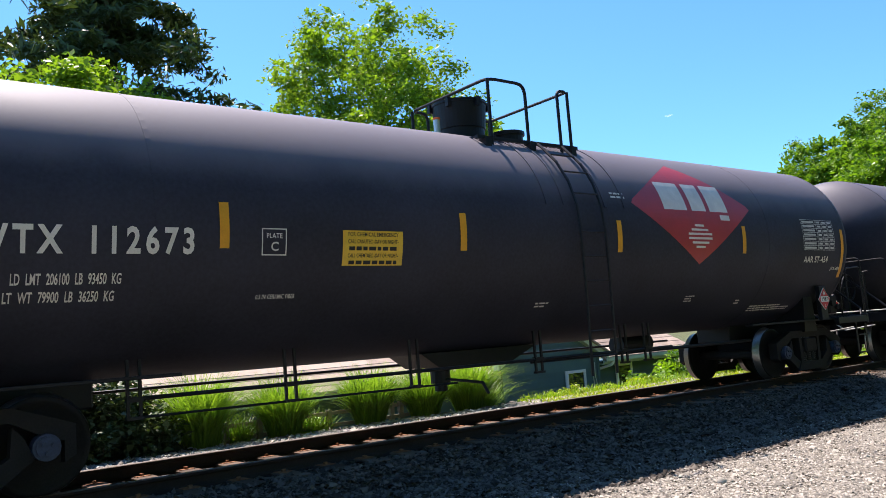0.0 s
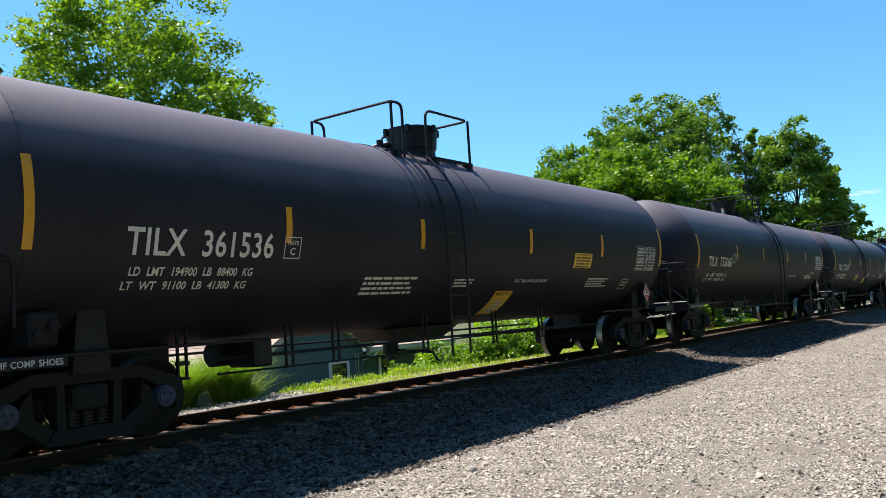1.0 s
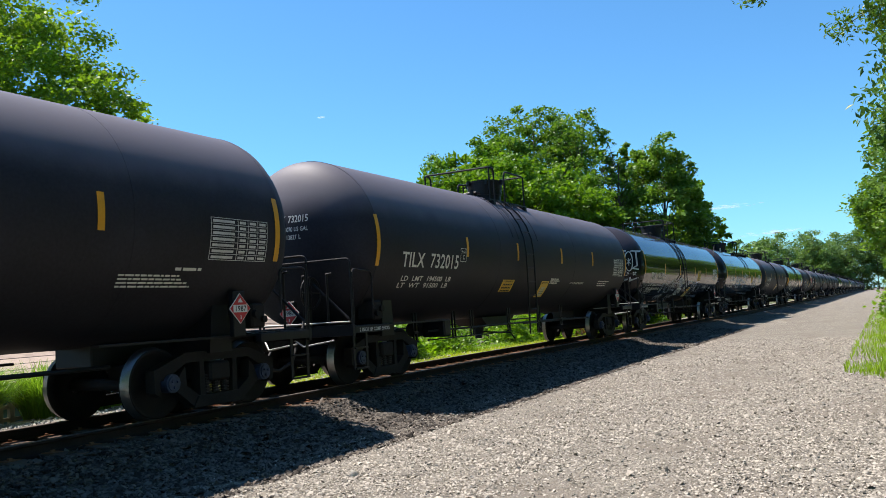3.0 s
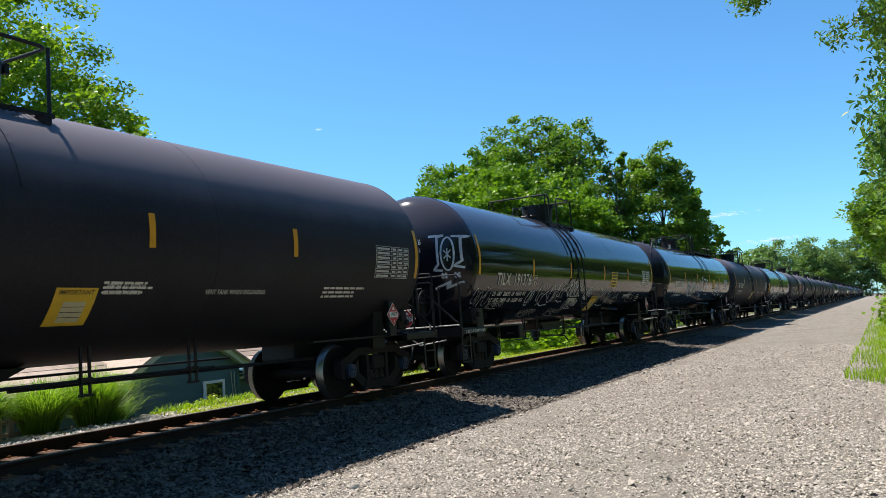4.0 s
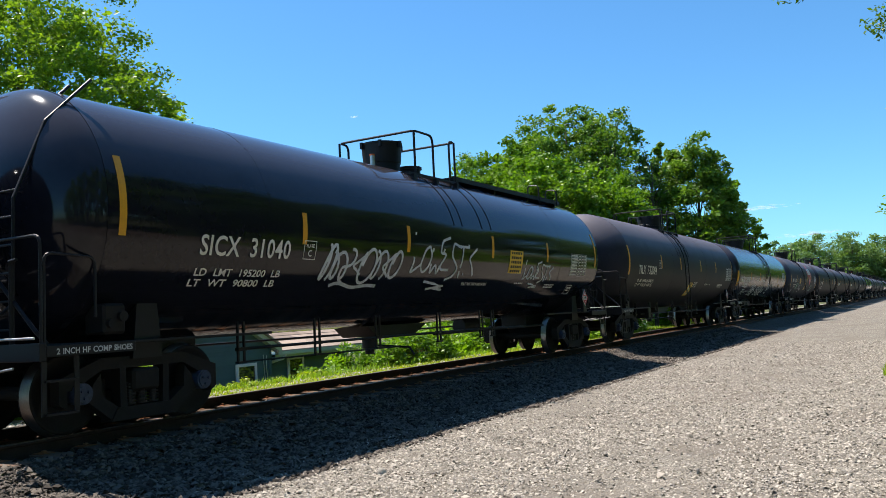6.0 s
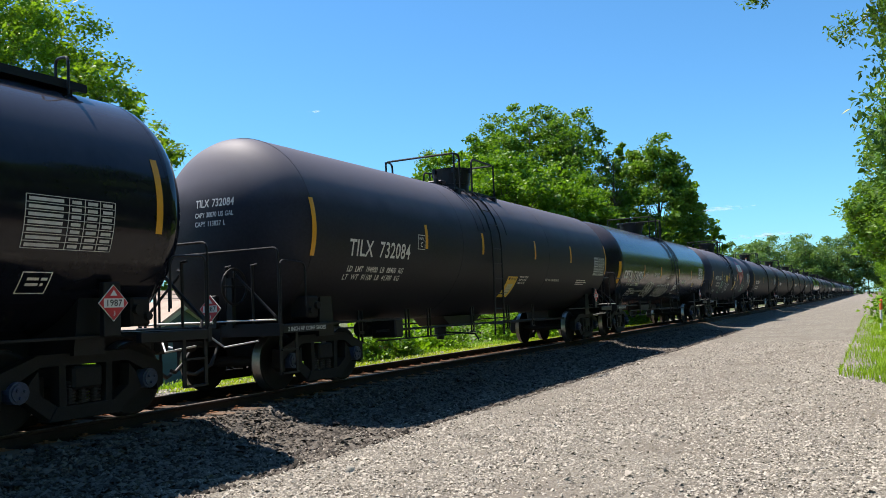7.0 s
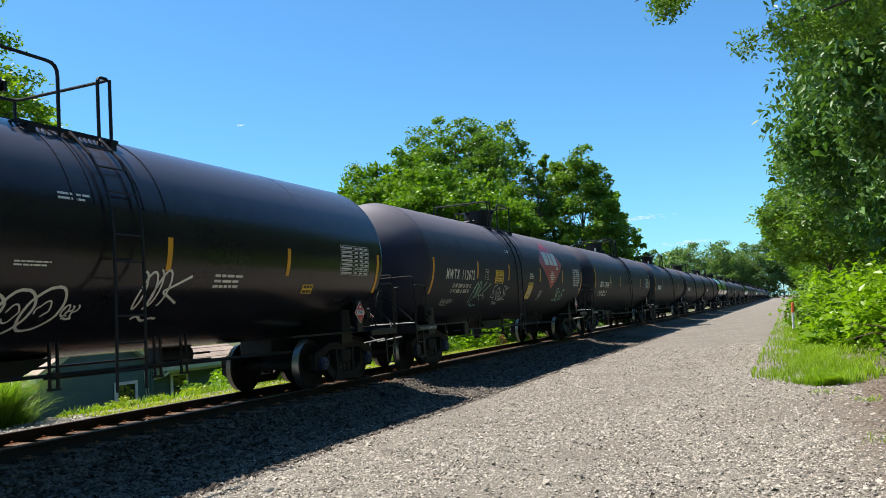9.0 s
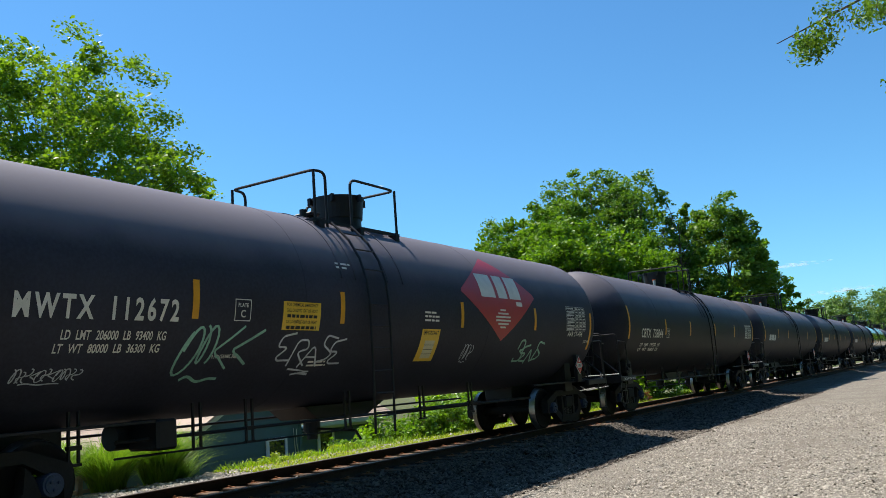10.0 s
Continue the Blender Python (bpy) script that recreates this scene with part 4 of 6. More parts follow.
def build_body(name, kind, paint, label):
    """A whole car without its own lettering, at the origin on its rails."""
    car = tagged(new(name), label, "tank car", "cars of the train")
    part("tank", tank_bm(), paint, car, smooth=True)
    for y in (-HALF, -5.3, 5.3, HALF) if kind != "a" else (-HALF, -2.65, 2.65, HALF):
        part("jacket_seam", ring_bm(y, 0.05, 0.0025), paint, car, smooth=False)
    yl = TOPS[kind]["ladder"]
    for y in (yl - 0.75, yl - 0.42, yl + 0.42, yl + 0.85):
        part("jacket_strap", ring_bm(y, 0.05, 0.012, 12, 168), paint, car)
    for q in (1, -1):
        end_platform(car, q)
    wheels = []
    for q in (1, -1):
        wheels += truck_parts(car, q * 7.1)
    top_fittings(car, kind)
    underside(car, kind)
    part("placard_bracket", box(bmesh.new(), 1.30, 1.385, 7.08, 7.32, 1.0, 1.62, 0.01), M_STEEL, car)
    placard(car, pose(1.40, 7.20, 1.38))
    part("placard_bracket", box(bmesh.new(), 0.10, 0.30, -8.80, -8.72, 1.0, 1.50, 0.01), M_STEEL, car)
    placard(car, pose(0.20, -8.815, 1.30, 0, 0, -90))
    stencil(car, "sill_stencil", "2 INCH HF COMP SHOES", -8.55, 0, 0.06, 0.95, M_GREYT, where=lambda a, b: Vector((1.456, a, 0.925 + b)))
    return car, wheels


TRAIN = [  # centre at 0 s, type, paint, reporting mark, number height, load lines, label
    (7.95, "b", 3, "MWTX 112673", 0.235, ("LD LMT  206100 LB  93450 KG", "LT WT  79900 LB  36250 KG"), "dusty black tank car with a red diamond emblem"),
    (26.48, "a", 0, "TILX 361536", 0.29, ("LD LMT  194900 LB  88400 KG", "LT WT  91100 LB  41300 KG"), "satin black tank car with white lettering and yellow notices"),
    (45.10, "b", 0, "TILX 732060", 0.27, ("LD LMT  194500 LB", "LT WT  91500 LB"), "satin black tank car with plain white lettering"),
    (63.70, "a", 0, "TILX 732015", 0.27, ("LD LMT  194500 LB", "LT WT  91500 LB"), "satin black tank car with two yellow notices"),
    (82.27, "a", 1, "TILX 191376", 0.27, ("LD LMT  206200 LB  93500 KG", "LT WT  79800 LB  36200 KG"), "glossy black tank car covered in pale spray scrawls"),
    (101.02, "b", 1, "SICX 31040", 0.25, ("LD LMT  195200 LB", "LT WT  90800 LB"), "glossy black tank car with a roof walkway and scrawls"),
    (119.60, "a", 0, "TILX 732084", 0.27, ("LD LMT  194900 LB  88400 KG", "LT WT  91100 LB  41300 KG"), "satin black tank car with a slanted yellow notice"),
    (138.00, "c", 2, "CBTX 736905", 0.27, ("LD LMT  195200 LB  88500 KG", "LT WT  90800 LB  41200 KG"), "dark black tank car with outlined white scrawls"),
    (156.50, "a", 3, "MWTX 112672", 0.235, ("LD LMT  206000 LB  93400 KG", "LT WT  80000 LB  36300 KG"), "dusty black tank car with red emblem and spray scrawls"),
    (175.05, "b", 0, "CBTX 738044", 0.25, ("LD LMT  195200 LB", "LT WT  90800 LB"), "black tank car with white lettering"),
]
SPEED = 14.5
# crown painted paler here too, as the sun lights it
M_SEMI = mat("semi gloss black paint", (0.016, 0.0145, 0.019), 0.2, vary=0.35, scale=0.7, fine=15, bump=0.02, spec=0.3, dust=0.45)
PAINTS = (M_SATIN, M_GLOSS, M_SEMI, M_MATT)


MARKS = {  # per car: stripes along the tank, their arc, end stripes' arc, mark (y0, y1, s), loads (y0, y1, s, s), plate box (y, s), table (y0, s0)
    0: ((-7.87, -4.64, -1.57, 1.34, 4.51, 7.83), (-0.32, 0.14), (-0.77, 0.16), (-7.10, -4.95, -0.37), (-6.55, -5.62, -0.66, -0.83), (-4.24, -0.39), (6.42, -0.24)),
    1: ((-7.95, -4.62, -1.82, 1.51, 4.57, 7.92), (-0.33, 0.13), (-0.50, 0.43), (-6.91, -4.87, -0.52), (-6.83, -5.13, -0.76, -0.93), (-4.68, -0.53), (6.45, -0.62)),
    2: ((-7.85, -4.28, -1.32, 1.91, 4.80, 7.88), (-0.22, 0.22), (-0.49, 0.44), (-7.00, -4.85, -0.46), (-6.95, -5.10, -0.78, -0.93), (-4.70, -0.34), (6.53, -0.50)),
    3: ((-7.96, -4.42, -1.64, 1.47, 4.25, 7.92), (-0.22, 0.20), (-0.49, 0.43), (-7.13, -4.84, -0.48), (-7.02, -5.01, -0.76, -0.90), (-4.76, -0.33), (6.50, -0.50)),
    4: ((-7.82, -4.59, -1.69, 1.57, 4.35, 7.78), (-0.35, 0.08), (-0.36, 0.54), (-6.83, -4.72, -0.57), (-6.84, -4.83, -0.85, -1.02), (-4.58, -0.60), (6.30, -0.50)),
    5: ((-7.77, -4.60, -1.78, 1.51, 4.43, 7.77), (-0.28, 0.18), (-0.33, 0.60), (-6.60, -4.90, -0.50), (-6.60, -5.00, -0.78, -0.93), (-4.60, -0.50), (5.98, -0.58)),
    6: ((-7.96, -4.30, -1.66, 1.57, 4.42, 7.94), (-0.20, 0.27), (-0.47, 0.45), (-6.97, -4.94, -0.42), (-6.90, -5.05, -0.70, -0.85), (-4.65, -0.22), (6.66, -0.52)),
    7: ((-8.15, -4.86, -2.0, 1.56, 4.5, 7.8), (-0.48, -0.02), (-0.78, 0.02), (-7.73, -5.07, -0.55), (-7.00, -5.19, -0.68, -0.84), (-4.55, -0.55), (6.27, -0.42)),
    8: ((-7.75, -4.65, -1.87, 1.61, 4.68, 7.78), (-0.36, 0.11), (-0.80, 0.10), (-6.92, -4.90, -0.39), (-6.36, -5.03, -0.62, -0.77), (-4.02, -0.37), (6.34, -0.34)),
    9: ((-7.92, -4.60, -1.85, 1.42, 4.50, 7.90), (-0.36, 0.11), (-0.50, 0.42), (-6.90, -4.90, -0.45), (-6.85, -5.05, -0.72, -0.87), (-4.50, -0.45), (6.40, -0.40)),
}


def marks(car, i):
    """Reflective tape, inspection table, reporting mark, weights and plate box of one car."""
    stripes, (a, c), (d, e), (m0, m1, ms), (l0, l1, la, lb), (py, ps), (ty, ts) = MARKS[i]
    for k, y in enumerate(stripes):
        lo, hi = (d, e) if k in (0, 5) else (a, c)
        part("reflective_stripe", patch_bm(y - 0.05, y + 0.05, lo, hi, 0.007 if k in (0, 5) else 0.005), M_YEL, car, "yellow reflective tape")
    spec_table(car, ty, ty + 1.12, ts, ts + 0.56)
    mark, hgt, loads = TRAIN[i][3:6]
    wide = i in (0, 7, 8)
    stencil(car, "reporting_mark", mark, m0, ms, hgt, m1 - m0, M_WHITE, "white stencilled reporting mark", 0.03 if wide else 0.016, 0.013, None, 1.1 if wide else 0.85, 1.35 if wide else 1.06)
    for s, z in zip(loads, (la, lb)):
        stencil(car, "load_stencil", s, l0 if s.startswith("LD") else l0 - 0.05, z, 0.10, l1 - l0, M_WHITE, "white stencilled weight line", gap=1.0)
    bm = bmesh.new()
    for a_, c_, d_, e_ in ((0, 0.28, 0, 0.012), (0, 0.28, 0.268, 0.28), (0, 0.012, 0, 0.28), (0.268, 0.28, 0, 0.28)):
        poly_patch(bm, [(py + a_, ps + d_), (py + c_, ps + d_), (py + c_, ps + e_), (py + a_, ps + e_)], 0.006)
    letters(bm, "PLATE", py + 0.05, ps + 0.18, 0.05, width=0.18)
    letters(bm, "C", py + 0.10, ps + 0.05, 0.09)
    part("plate_stencil", bm, M_WHITE, car, "white boxed plate letter")


def mark_car(car, i):
    """The lettering, notices and scrawls that set one car apart."""
    marks(car, i)
    mark = TRAIN[i][3]
    vent = {2: (2.47, 3.64, -0.80), 1: (1.18, 2.40, -0.90), 4: (0.35, 1.65, -0.66), 5: (0.43, 1.52, -0.88), 6: (2.64, 3.72, -0.76), 3: (2.5, 3.7, -0.80)}.get(i)
    if vent:
        part("vent_stencil", letters(bmesh.new(), "VENT TANK WHEN UNLOADING", vent[0], vent[2], 0.065, width=vent[1] - vent[0]), M_WHITE, car)
    for k, (a, c, d, e, n) in enumerate({
            0: [(-0.13, 0.13, -1.15, -1.05, 2), (3.2, 3.44, -1.18, -1.04, 3), (4.7, 4.86, -1.29, -1.17, 2), (5.3, 6.7, -1.50, -1.33, 3), (1.3, 1.65, 0.46, 0.58, 2)],
            1: [(-3.02, -1.73, -1.12, -0.78, 4), (-0.75, -0.07, -1.0, -0.82, 3), (4.17, 5.25, -1.06, -0.82, 4)],
            2: [(5.15, 6.5, -0.92, -0.72, 4), (6.0, 6.6, -0.70, -0.62, 1)],
            3: [(0.85, 1.6, -0.82, -0.64, 3), (5.1, 6.3, -0.9, -0.68, 3)],
            4: [(-1.3, -0.6, -1.10, -0.88, 3), (4.3, 5.4, -0.98, -0.82, 3)],
            5: [(2.88, 3.43, -0.86, -0.80, 1), (4.6, 5.3, -0.95, -0.83, 2)],
            6: [(5.27, 6.37, -0.88, -0.69, 3)],
            7: [(2.6, 3.3, -0.75, -0.5, 3), (-0.9, -0.3, -0.5, -0.42, 2), (-0.3, 0.2, 0.3, 0.42, 2)],
            8: [(0.35, 0.85, -0.30, -0.10, 3), (-2.4, -1.9, -1.05, -0.93, 2), (-1.9, -1.5, 0.45, 0.58, 2)],
            9: []}[i]):
        part("small_stencil", bars(bmesh.new(), a, c, d, e, n, 90 + 10 * i + k), M_WHITE, car, "block of small white stencilled lines")
    for body, y, s, hgt, w in {
            6: [("REMOVE ALL RESIDUAL", 0.77, -0.70, 0.05, 0.58), ("COMMODITY BEFORE", 0.75, -0.78, 0.05, 0.52), ("CLOSING TANK CAR", 0.73, -0.86, 0.05, 0.50)],
            3: [("REMOVE ALL RESIDUAL", 0.90, -0.72, 0.05, 0.58), ("COMMODITY BEFORE", 0.88, -0.80, 0.05, 0.52)],
            7: [("60% EMPTY LOAD", -6.40, -1.00, 0.06, 0.75), ("EL-60I (ADJ. SCREW 4 TURNS) NO ADJ BLOCK SEE NYS-114", -6.45, -1.10, 0.06, 2.25), ("ELX AND ENX 1-4\" ADJ BLOCK", -6.48, -1.20, 0.06, 1.25),
                ("2 INCH HF COMP SHOES", -6.52, -1.29, 0.05, 0.80), ("THERMAL PROTECTION", -3.20, -0.34, 0.065, 0.85), ("SYSTEM EQUIPPED", -3.22, -0.45, 0.065, 0.70)]}.get(i, []):
        stencil(car, "text_line", body, y, s, hgt, w, M_WHITE)
    if i in (0, 8):
        emblem(car, 3.28 if i == 0 else 3.2, 0.0 if i == 0 else -0.1)
        s = 0.0 if i == 0 else 0.03
        yellow_notice(car, -3.28 if i == 0 else -3.14, -2.48 if i == 0 else -2.37, -0.50 + s, -0.11 + s, 5, ["FOR CHEMICAL EMERGENCY", "CALL CANUTEC -DAY OR NIGHT-", "", "CALL CHEMTREC -DAY OR NIGHT-", ""], 7)
        part("standard_stencil", letters(bmesh.new(), "AAR ST-454", 6.45, -0.47, 0.11, width=0.85), M_WHITE, car)
        part("fibre_stencil", letters(bmesh.new(), "0.5 IN CERAMIC FIBER", -4.25, -0.86, 0.05, width=0.45), M_WHITE, car)
        part("jack_stencil", letters(bmesh.new(), "JACK HERE", 7.45, -0.62, 0.06, width=0.35), M_WHITE, car)
    if i == 8:
        yellow_notice(car, 0.31, 0.88, -0.99, -0.40, 6, ["IMPORTANT"], 9, 0.0)
        for k, (a, c, d, e, w, m) in enumerate([(-4.75, -3.75, -1.10, -0.40, 0.035, M_SPRAYG), (-3.15, -1.75, -1.0, -0.55, 0.03, M_SPRAY), (4.0, 5.15, -1.1, -0.62, 0.045, M_SPRAYG), (-6.75, -6.0, -1.12, -0.95, 0.014, M_SPRAY), (1.8, 2.15, -1.0, -0.68, 0.016, M_SPRAY)]):
            bm = spray_word(bmesh.new(), ("ERASE", "BENS")[k - 1], a, c, d, e, w, k == 1) if k in (1, 2) else tag_strokes(bmesh.new(), a, c, d, e, 31 + k, w)
            part("spray_scrawl", bm, m, car, "mint green sprayed scrawl" if m is M_SPRAYG else "pale sprayed scrawl")
    if i == 1:
        yellow_notice(car, 3.31, 4.10, -0.59, -0.28, 5, ["FOR CHEMICAL EMERGENCY"], 8)
        yellow_notice(car, 0.72, 1.32, -1.72, -1.08, 6, ["IMPORTANT"], 10, 0.0)
        boxed(car, 5.95, -1.12, 0.36, 0.28)
    if i == 3:
        yellow_notice(car, -2.30, -1.60, -1.03, -0.70, 4, ["FOR CHEMICAL EMERGENCY"], 13)
        yellow_notice(car, 0.25, 0.80, -1.22, -0.72, 6, ["IMPORTANT"], 14)
    if i == 6:
        yellow_notice(car, 0.05, 0.65, -1.27, -0.67, 6, ["IMPORTANT"], 15)
    if i in (4, 5):
        yellow_notice(car, 2.35, 3.02, -0.58, -0.08, 5, [], 16)
        boxed(car, 6.1, -1.12, 0.36, 0.28)
    if i == 4:
        yellow_notice(car, 0.80, 1.42, -1.48, -0.90, 6, ["IMPORTANT"], 17)
        spots = [(-7.85, -7.0, -1.15, -0.66, 0.018), (-6.85, -6.0, -1.2, -0.98, 0.016), (-4.65, -4.3, -1.1, -0.66, 0.03), (-3.95, -2.55, -1.1, -0.50, 0.03), (-2.5, -1.6, -1.0, -0.45, 0.03), (-1.6, -0.45, -0.95, -0.48, 0.06), (-0.1, 0.55, -0.95, -0.60, 0.06), (1.35, 2.75, -1.20, -0.58, 0.028), (-1.5, -0.4, -1.3, -1.0, 0.045), (3.1, 3.7, -1.15, -0.7, 0.012), (-4.5, -3.4, -1.55, -1.3, 0.018), (-2.4, -1.3, -1.6, -1.3, 0.018), (4.8, 5.6, -1.1, -0.7, 0.010)]
        for k, (a, c, d, e, w) in enumerate(spots):
            part("spray_scrawl", tag_strokes(bmesh.new(), a, c, d, e, 40 + k, w * 0.72), M_SPRAY if w > 0.02 else M_GREYT, car, "pale sprayed scrawl")
        bm = bmesh.new()
        for pts in ([(0.70, 0.52), (1.02, 0.52), (0.88, 0.50), (0.90, -0.1), (0.80, -0.22), (0.98, -0.24)], [(1.16, 0.50), (1.46, 0.48), (1.33, 0.46), (1.36, -0.05), (1.2, -0.15), (1.4, -0.2)], [(0.78, -0.62), (1.12, -0.48), (1.0, -0.62), (1.35, -0.50)], [(0.95, -0.30), (1.05, -0.40)], [(1.05, -0.30), (0.95, -0.40)], [(1.2, -0.30), (1.3, -0.40)], [(1.3, -0.30), (1.2, -0.40)]):
            head_stroke(bm, pts, 0.05)
        head_stroke(bm, [(1.09 + 0.13 * math.cos(t / 3), 0.12 + 0.36 * math.sin(t / 3)) for t in range(20)], 0.035)
        head_stroke(bm, [(1.02, 0.2), (1.16, 0.02)], 0.025); head_stroke(bm, [(1.16, 0.2), (1.02, 0.02)], 0.025); head_stroke(bm, [(1.09, 0.24), (1.09, -0.04)], 0.025)
        part("spray_scrawl", bm, M_SPRAY, car, "pale sprayed scrawl on the rounded end")
    if i == 5:
        for k, (a, c, d, e, w) in enumerate([(-4.1, -2.0, -0.85, -0.25, 0.05), (-1.68, 0.62, -0.72, 0.02, 0.05), (3.15, 4.75, -0.76, -0.30, 0.04)]):
            bm = spray_word(bmesh.new(), "LOWESTK", a, c, d, e, w) if k else tag_strokes(bmesh.new(), a, c, d, e, 60, w)
            part("spray_scrawl", bm, M_SPRAY, car, "pale sprayed scrawl")
        bm = box(bmesh.new(), 0.25, 0.75, 1.4, 7.4, 4.02, 4.05)
        for y in (1.6, 3.5, 5.4, 7.2):
            box(bm, 0.3, 0.7, y - 0.03, y + 0.03, 3.85, 4.02)
        box(bm, 0.73, 0.76, 1.4, 7.4, 3.97, 4.07); box(bm, 0.24, 0.27, 1.4, 7.4, 3.97, 4.07)
        part("roof_walkway", bm, M_STEEL, car, "black steel roof walkway")
        for y in (5.9, 7.1):
            part("grab_rail", rod(bmesh.new(), bend([(0.8, y, 3.9), (0.8, y, 4.35), (0.45, y + 0.1, 4.4), (0.45, y + 0.1, 4.0)], 0.1), 0.018), M_STEEL, car)
        bm = bmesh.new()
        for x in (0.55, 0.95):
            rod(bm, [(x, -7.7, 4.1), (x, -8.3, 3.5), (x, -8.68, 2.6), (x, -8.7, 1.0)], 0.02)
        for k in range(9):
            z = 1.2 + 0.3 * k
            yy = -8.7 if z < 2.6 else -8.68 + (z - 2.6) * 0.5
            rod(bm, [(0.55, yy, z), (0.95, yy, z)], 0.013)
        part("end_cage_ladder", bm, M_STEEL, car)
    if i == 7:
        for k, (a, c, d, e, w) in enumerate([(-4.05, -2.85, -1.35, -0.70, 0.05), (-2.15, -0.1, -1.35, -0.78, 0.04), (1.1, 1.9, -1.15, -0.45, 0.035), (0.0, 0.25, -1.15, -0.95, 0.025)]):
            bm = bubbles(bmesh.new(), a, c, d, e, (3, 5)[k], w) if k < 2 else tag_strokes(bmesh.new(), a, c, d, e, 70 + k, w)
            part("spray_scrawl", bm, M_WHITE, car, "white outlined scrawl")
        yellow_notice(car, 5.08, 5.42, -0.80, -0.63, 2, [], 19)
    stencil(car, "end_mark", mark, 0, 0, 0.12, 0.74, M_WHITE, "white lettering on the rounded end", 0.015, where=lambda a, b: head_point(-0.2 + a, 0.36 + b))
    for body, z, w in (("CAPY 30070 US GAL", 0.20, 0.74), ("CAPY 113827 L", 0.06, 0.60)):
        stencil(car, "capacity_stencil", body, 0, 0, 0.075, w, M_WHITE, "small white lettering on the rounded end", where=lambda a, b: head_point(-0.2 + a, z + b))


def boxed(car, y, s, w, hh):
    """A small white outlined plate with bars in it."""
    bm = bmesh.new()
    for a, c, d, e in ((0, w, 0, 0.014), (0, w, hh - 0.014, hh), (0, 0.014, 0, hh), (w - 0.014, w, 0, hh)):
        poly_patch(bm, [(y + a, s + d), (y + c, s + d), (y + c, s + e), (y + a, s + e)], 0.006)
    bars(bm, y + 0.08, y + w - 0.02, s + 0.07, s + hh - 0.07, 2, 3)
    part("inspection_box", bm, M_WHITE, car, "small white outlined inspection box")


def head_point(x, dz, lift=0.008):
    """A point on the rounded end that faces up the line the train comes along; x across, dz above the axis."""
    x = min(x, 1.5)
    q = min(0.995, (x * x + dz * dz) / RT ** 2)
    return Vector((x, -HALF - HEAD * math.sqrt(1 - q) - lift, ZC + dz))


def head_stroke(bm, pts, w):
    prev = None
    fine = []
    for (a, b), (c, d) in zip(pts, pts[1:]):
        for k in range(5):
            fine.append((a + (c - a) * k / 5, b + (d - b) * k / 5))
    fine.append(pts[-1])
    for i, p in enumerate(fine):
        a, c = Vector(fine[max(0, i - 1)]), Vector(fine[min(len(fine) - 1, i + 1)])
        n = Vector((-(c - a).y, (c - a).x)).normalized() * w / 2
        row = [bm.verts.new(head_point(p[0] + n.x, p[1] + n.y)), bm.verts.new(head_point(p[0] - n.x, p[1] - n.y))]
        if prev:
            bm.faces.new((prev[0], prev[1], row[1], row[0]))
        prev = row


CARS, WHEELS = [], []


def build_train():
    base = {}
    for kind in "abc":
        for p in range(4):
            if p == 0 or any(t[1] == kind and t[2] == p for t in TRAIN):
                if (kind, 0) in base:
                    car = copy_thing(base[kind, 0], pose(0, 0, 0))
                    for ch in car.children:
                        if ch.name.startswith(("tank", "jacket_")):
                            ch.data = ch.data.copy(); ch.data.materials[0] = PAINTS[p]
                else:
                    car, _ = build_body("tank_car", kind, PAINTS[0], "black railway tank car")
                base[kind, p] = car
    for i, (y, kind, p, mark, hgt, loads, label) in enumerate(TRAIN):
        car = copy_thing(base[kind, p], pose(-D, y, 0))
        tagged(car, label)
        if i == 5:      # this one has no side ladder
            for ch in [c for c in car.children if c.name.startswith("ladder_stile")]:
                for sub in (*ch.children, ch):
                    bpy.data.objects.remove(sub)
        mark_car(car, i)
        CARS.append((car, y))
        WHEELS.extend([(w, (i * 37 + k * 61) % 360) for k, w in enumerate([c for c in car.children if c.name.startswith("wheelset")])])
    plan = "abaabababab"
    for i in range(10, 33):
        kind = plan[i % 11]
        p = 1 if i % 4 == 1 and (kind, 1) in base else 0
        y = 175.05 + 18.57 * (i - 9)
        car = copy_thing(base[kind, p], pose(-D, y, 0))
        tagged(car, "glossy black tank car further back in the train" if p else "black tank car further back in the train")
        for y_ in (-7.92, -4.60, -1.85, 1.42, 4.50, 7.90):
            far_end = abs(y_) > 7
            part("reflective_stripe", patch_bm(y_ - 0.05, y_ + 0.05, -0.5 if far_end else -0.33, 0.43 if far_end else 0.12, 0.007), M_YEL, car, "yellow reflective tape")
        part("reporting_mark", bars(bmesh.new(), -6.9, -4.9, -0.45, -0.18, 1, i, gap=0.0), M_GREYT, car, "white stencilled reporting mark")
        CARS.append((car, y))
    for car in base.values():
        for ch in (*car.children_recursive, car):
            bpy.data.objects.remove(ch)


build_train()

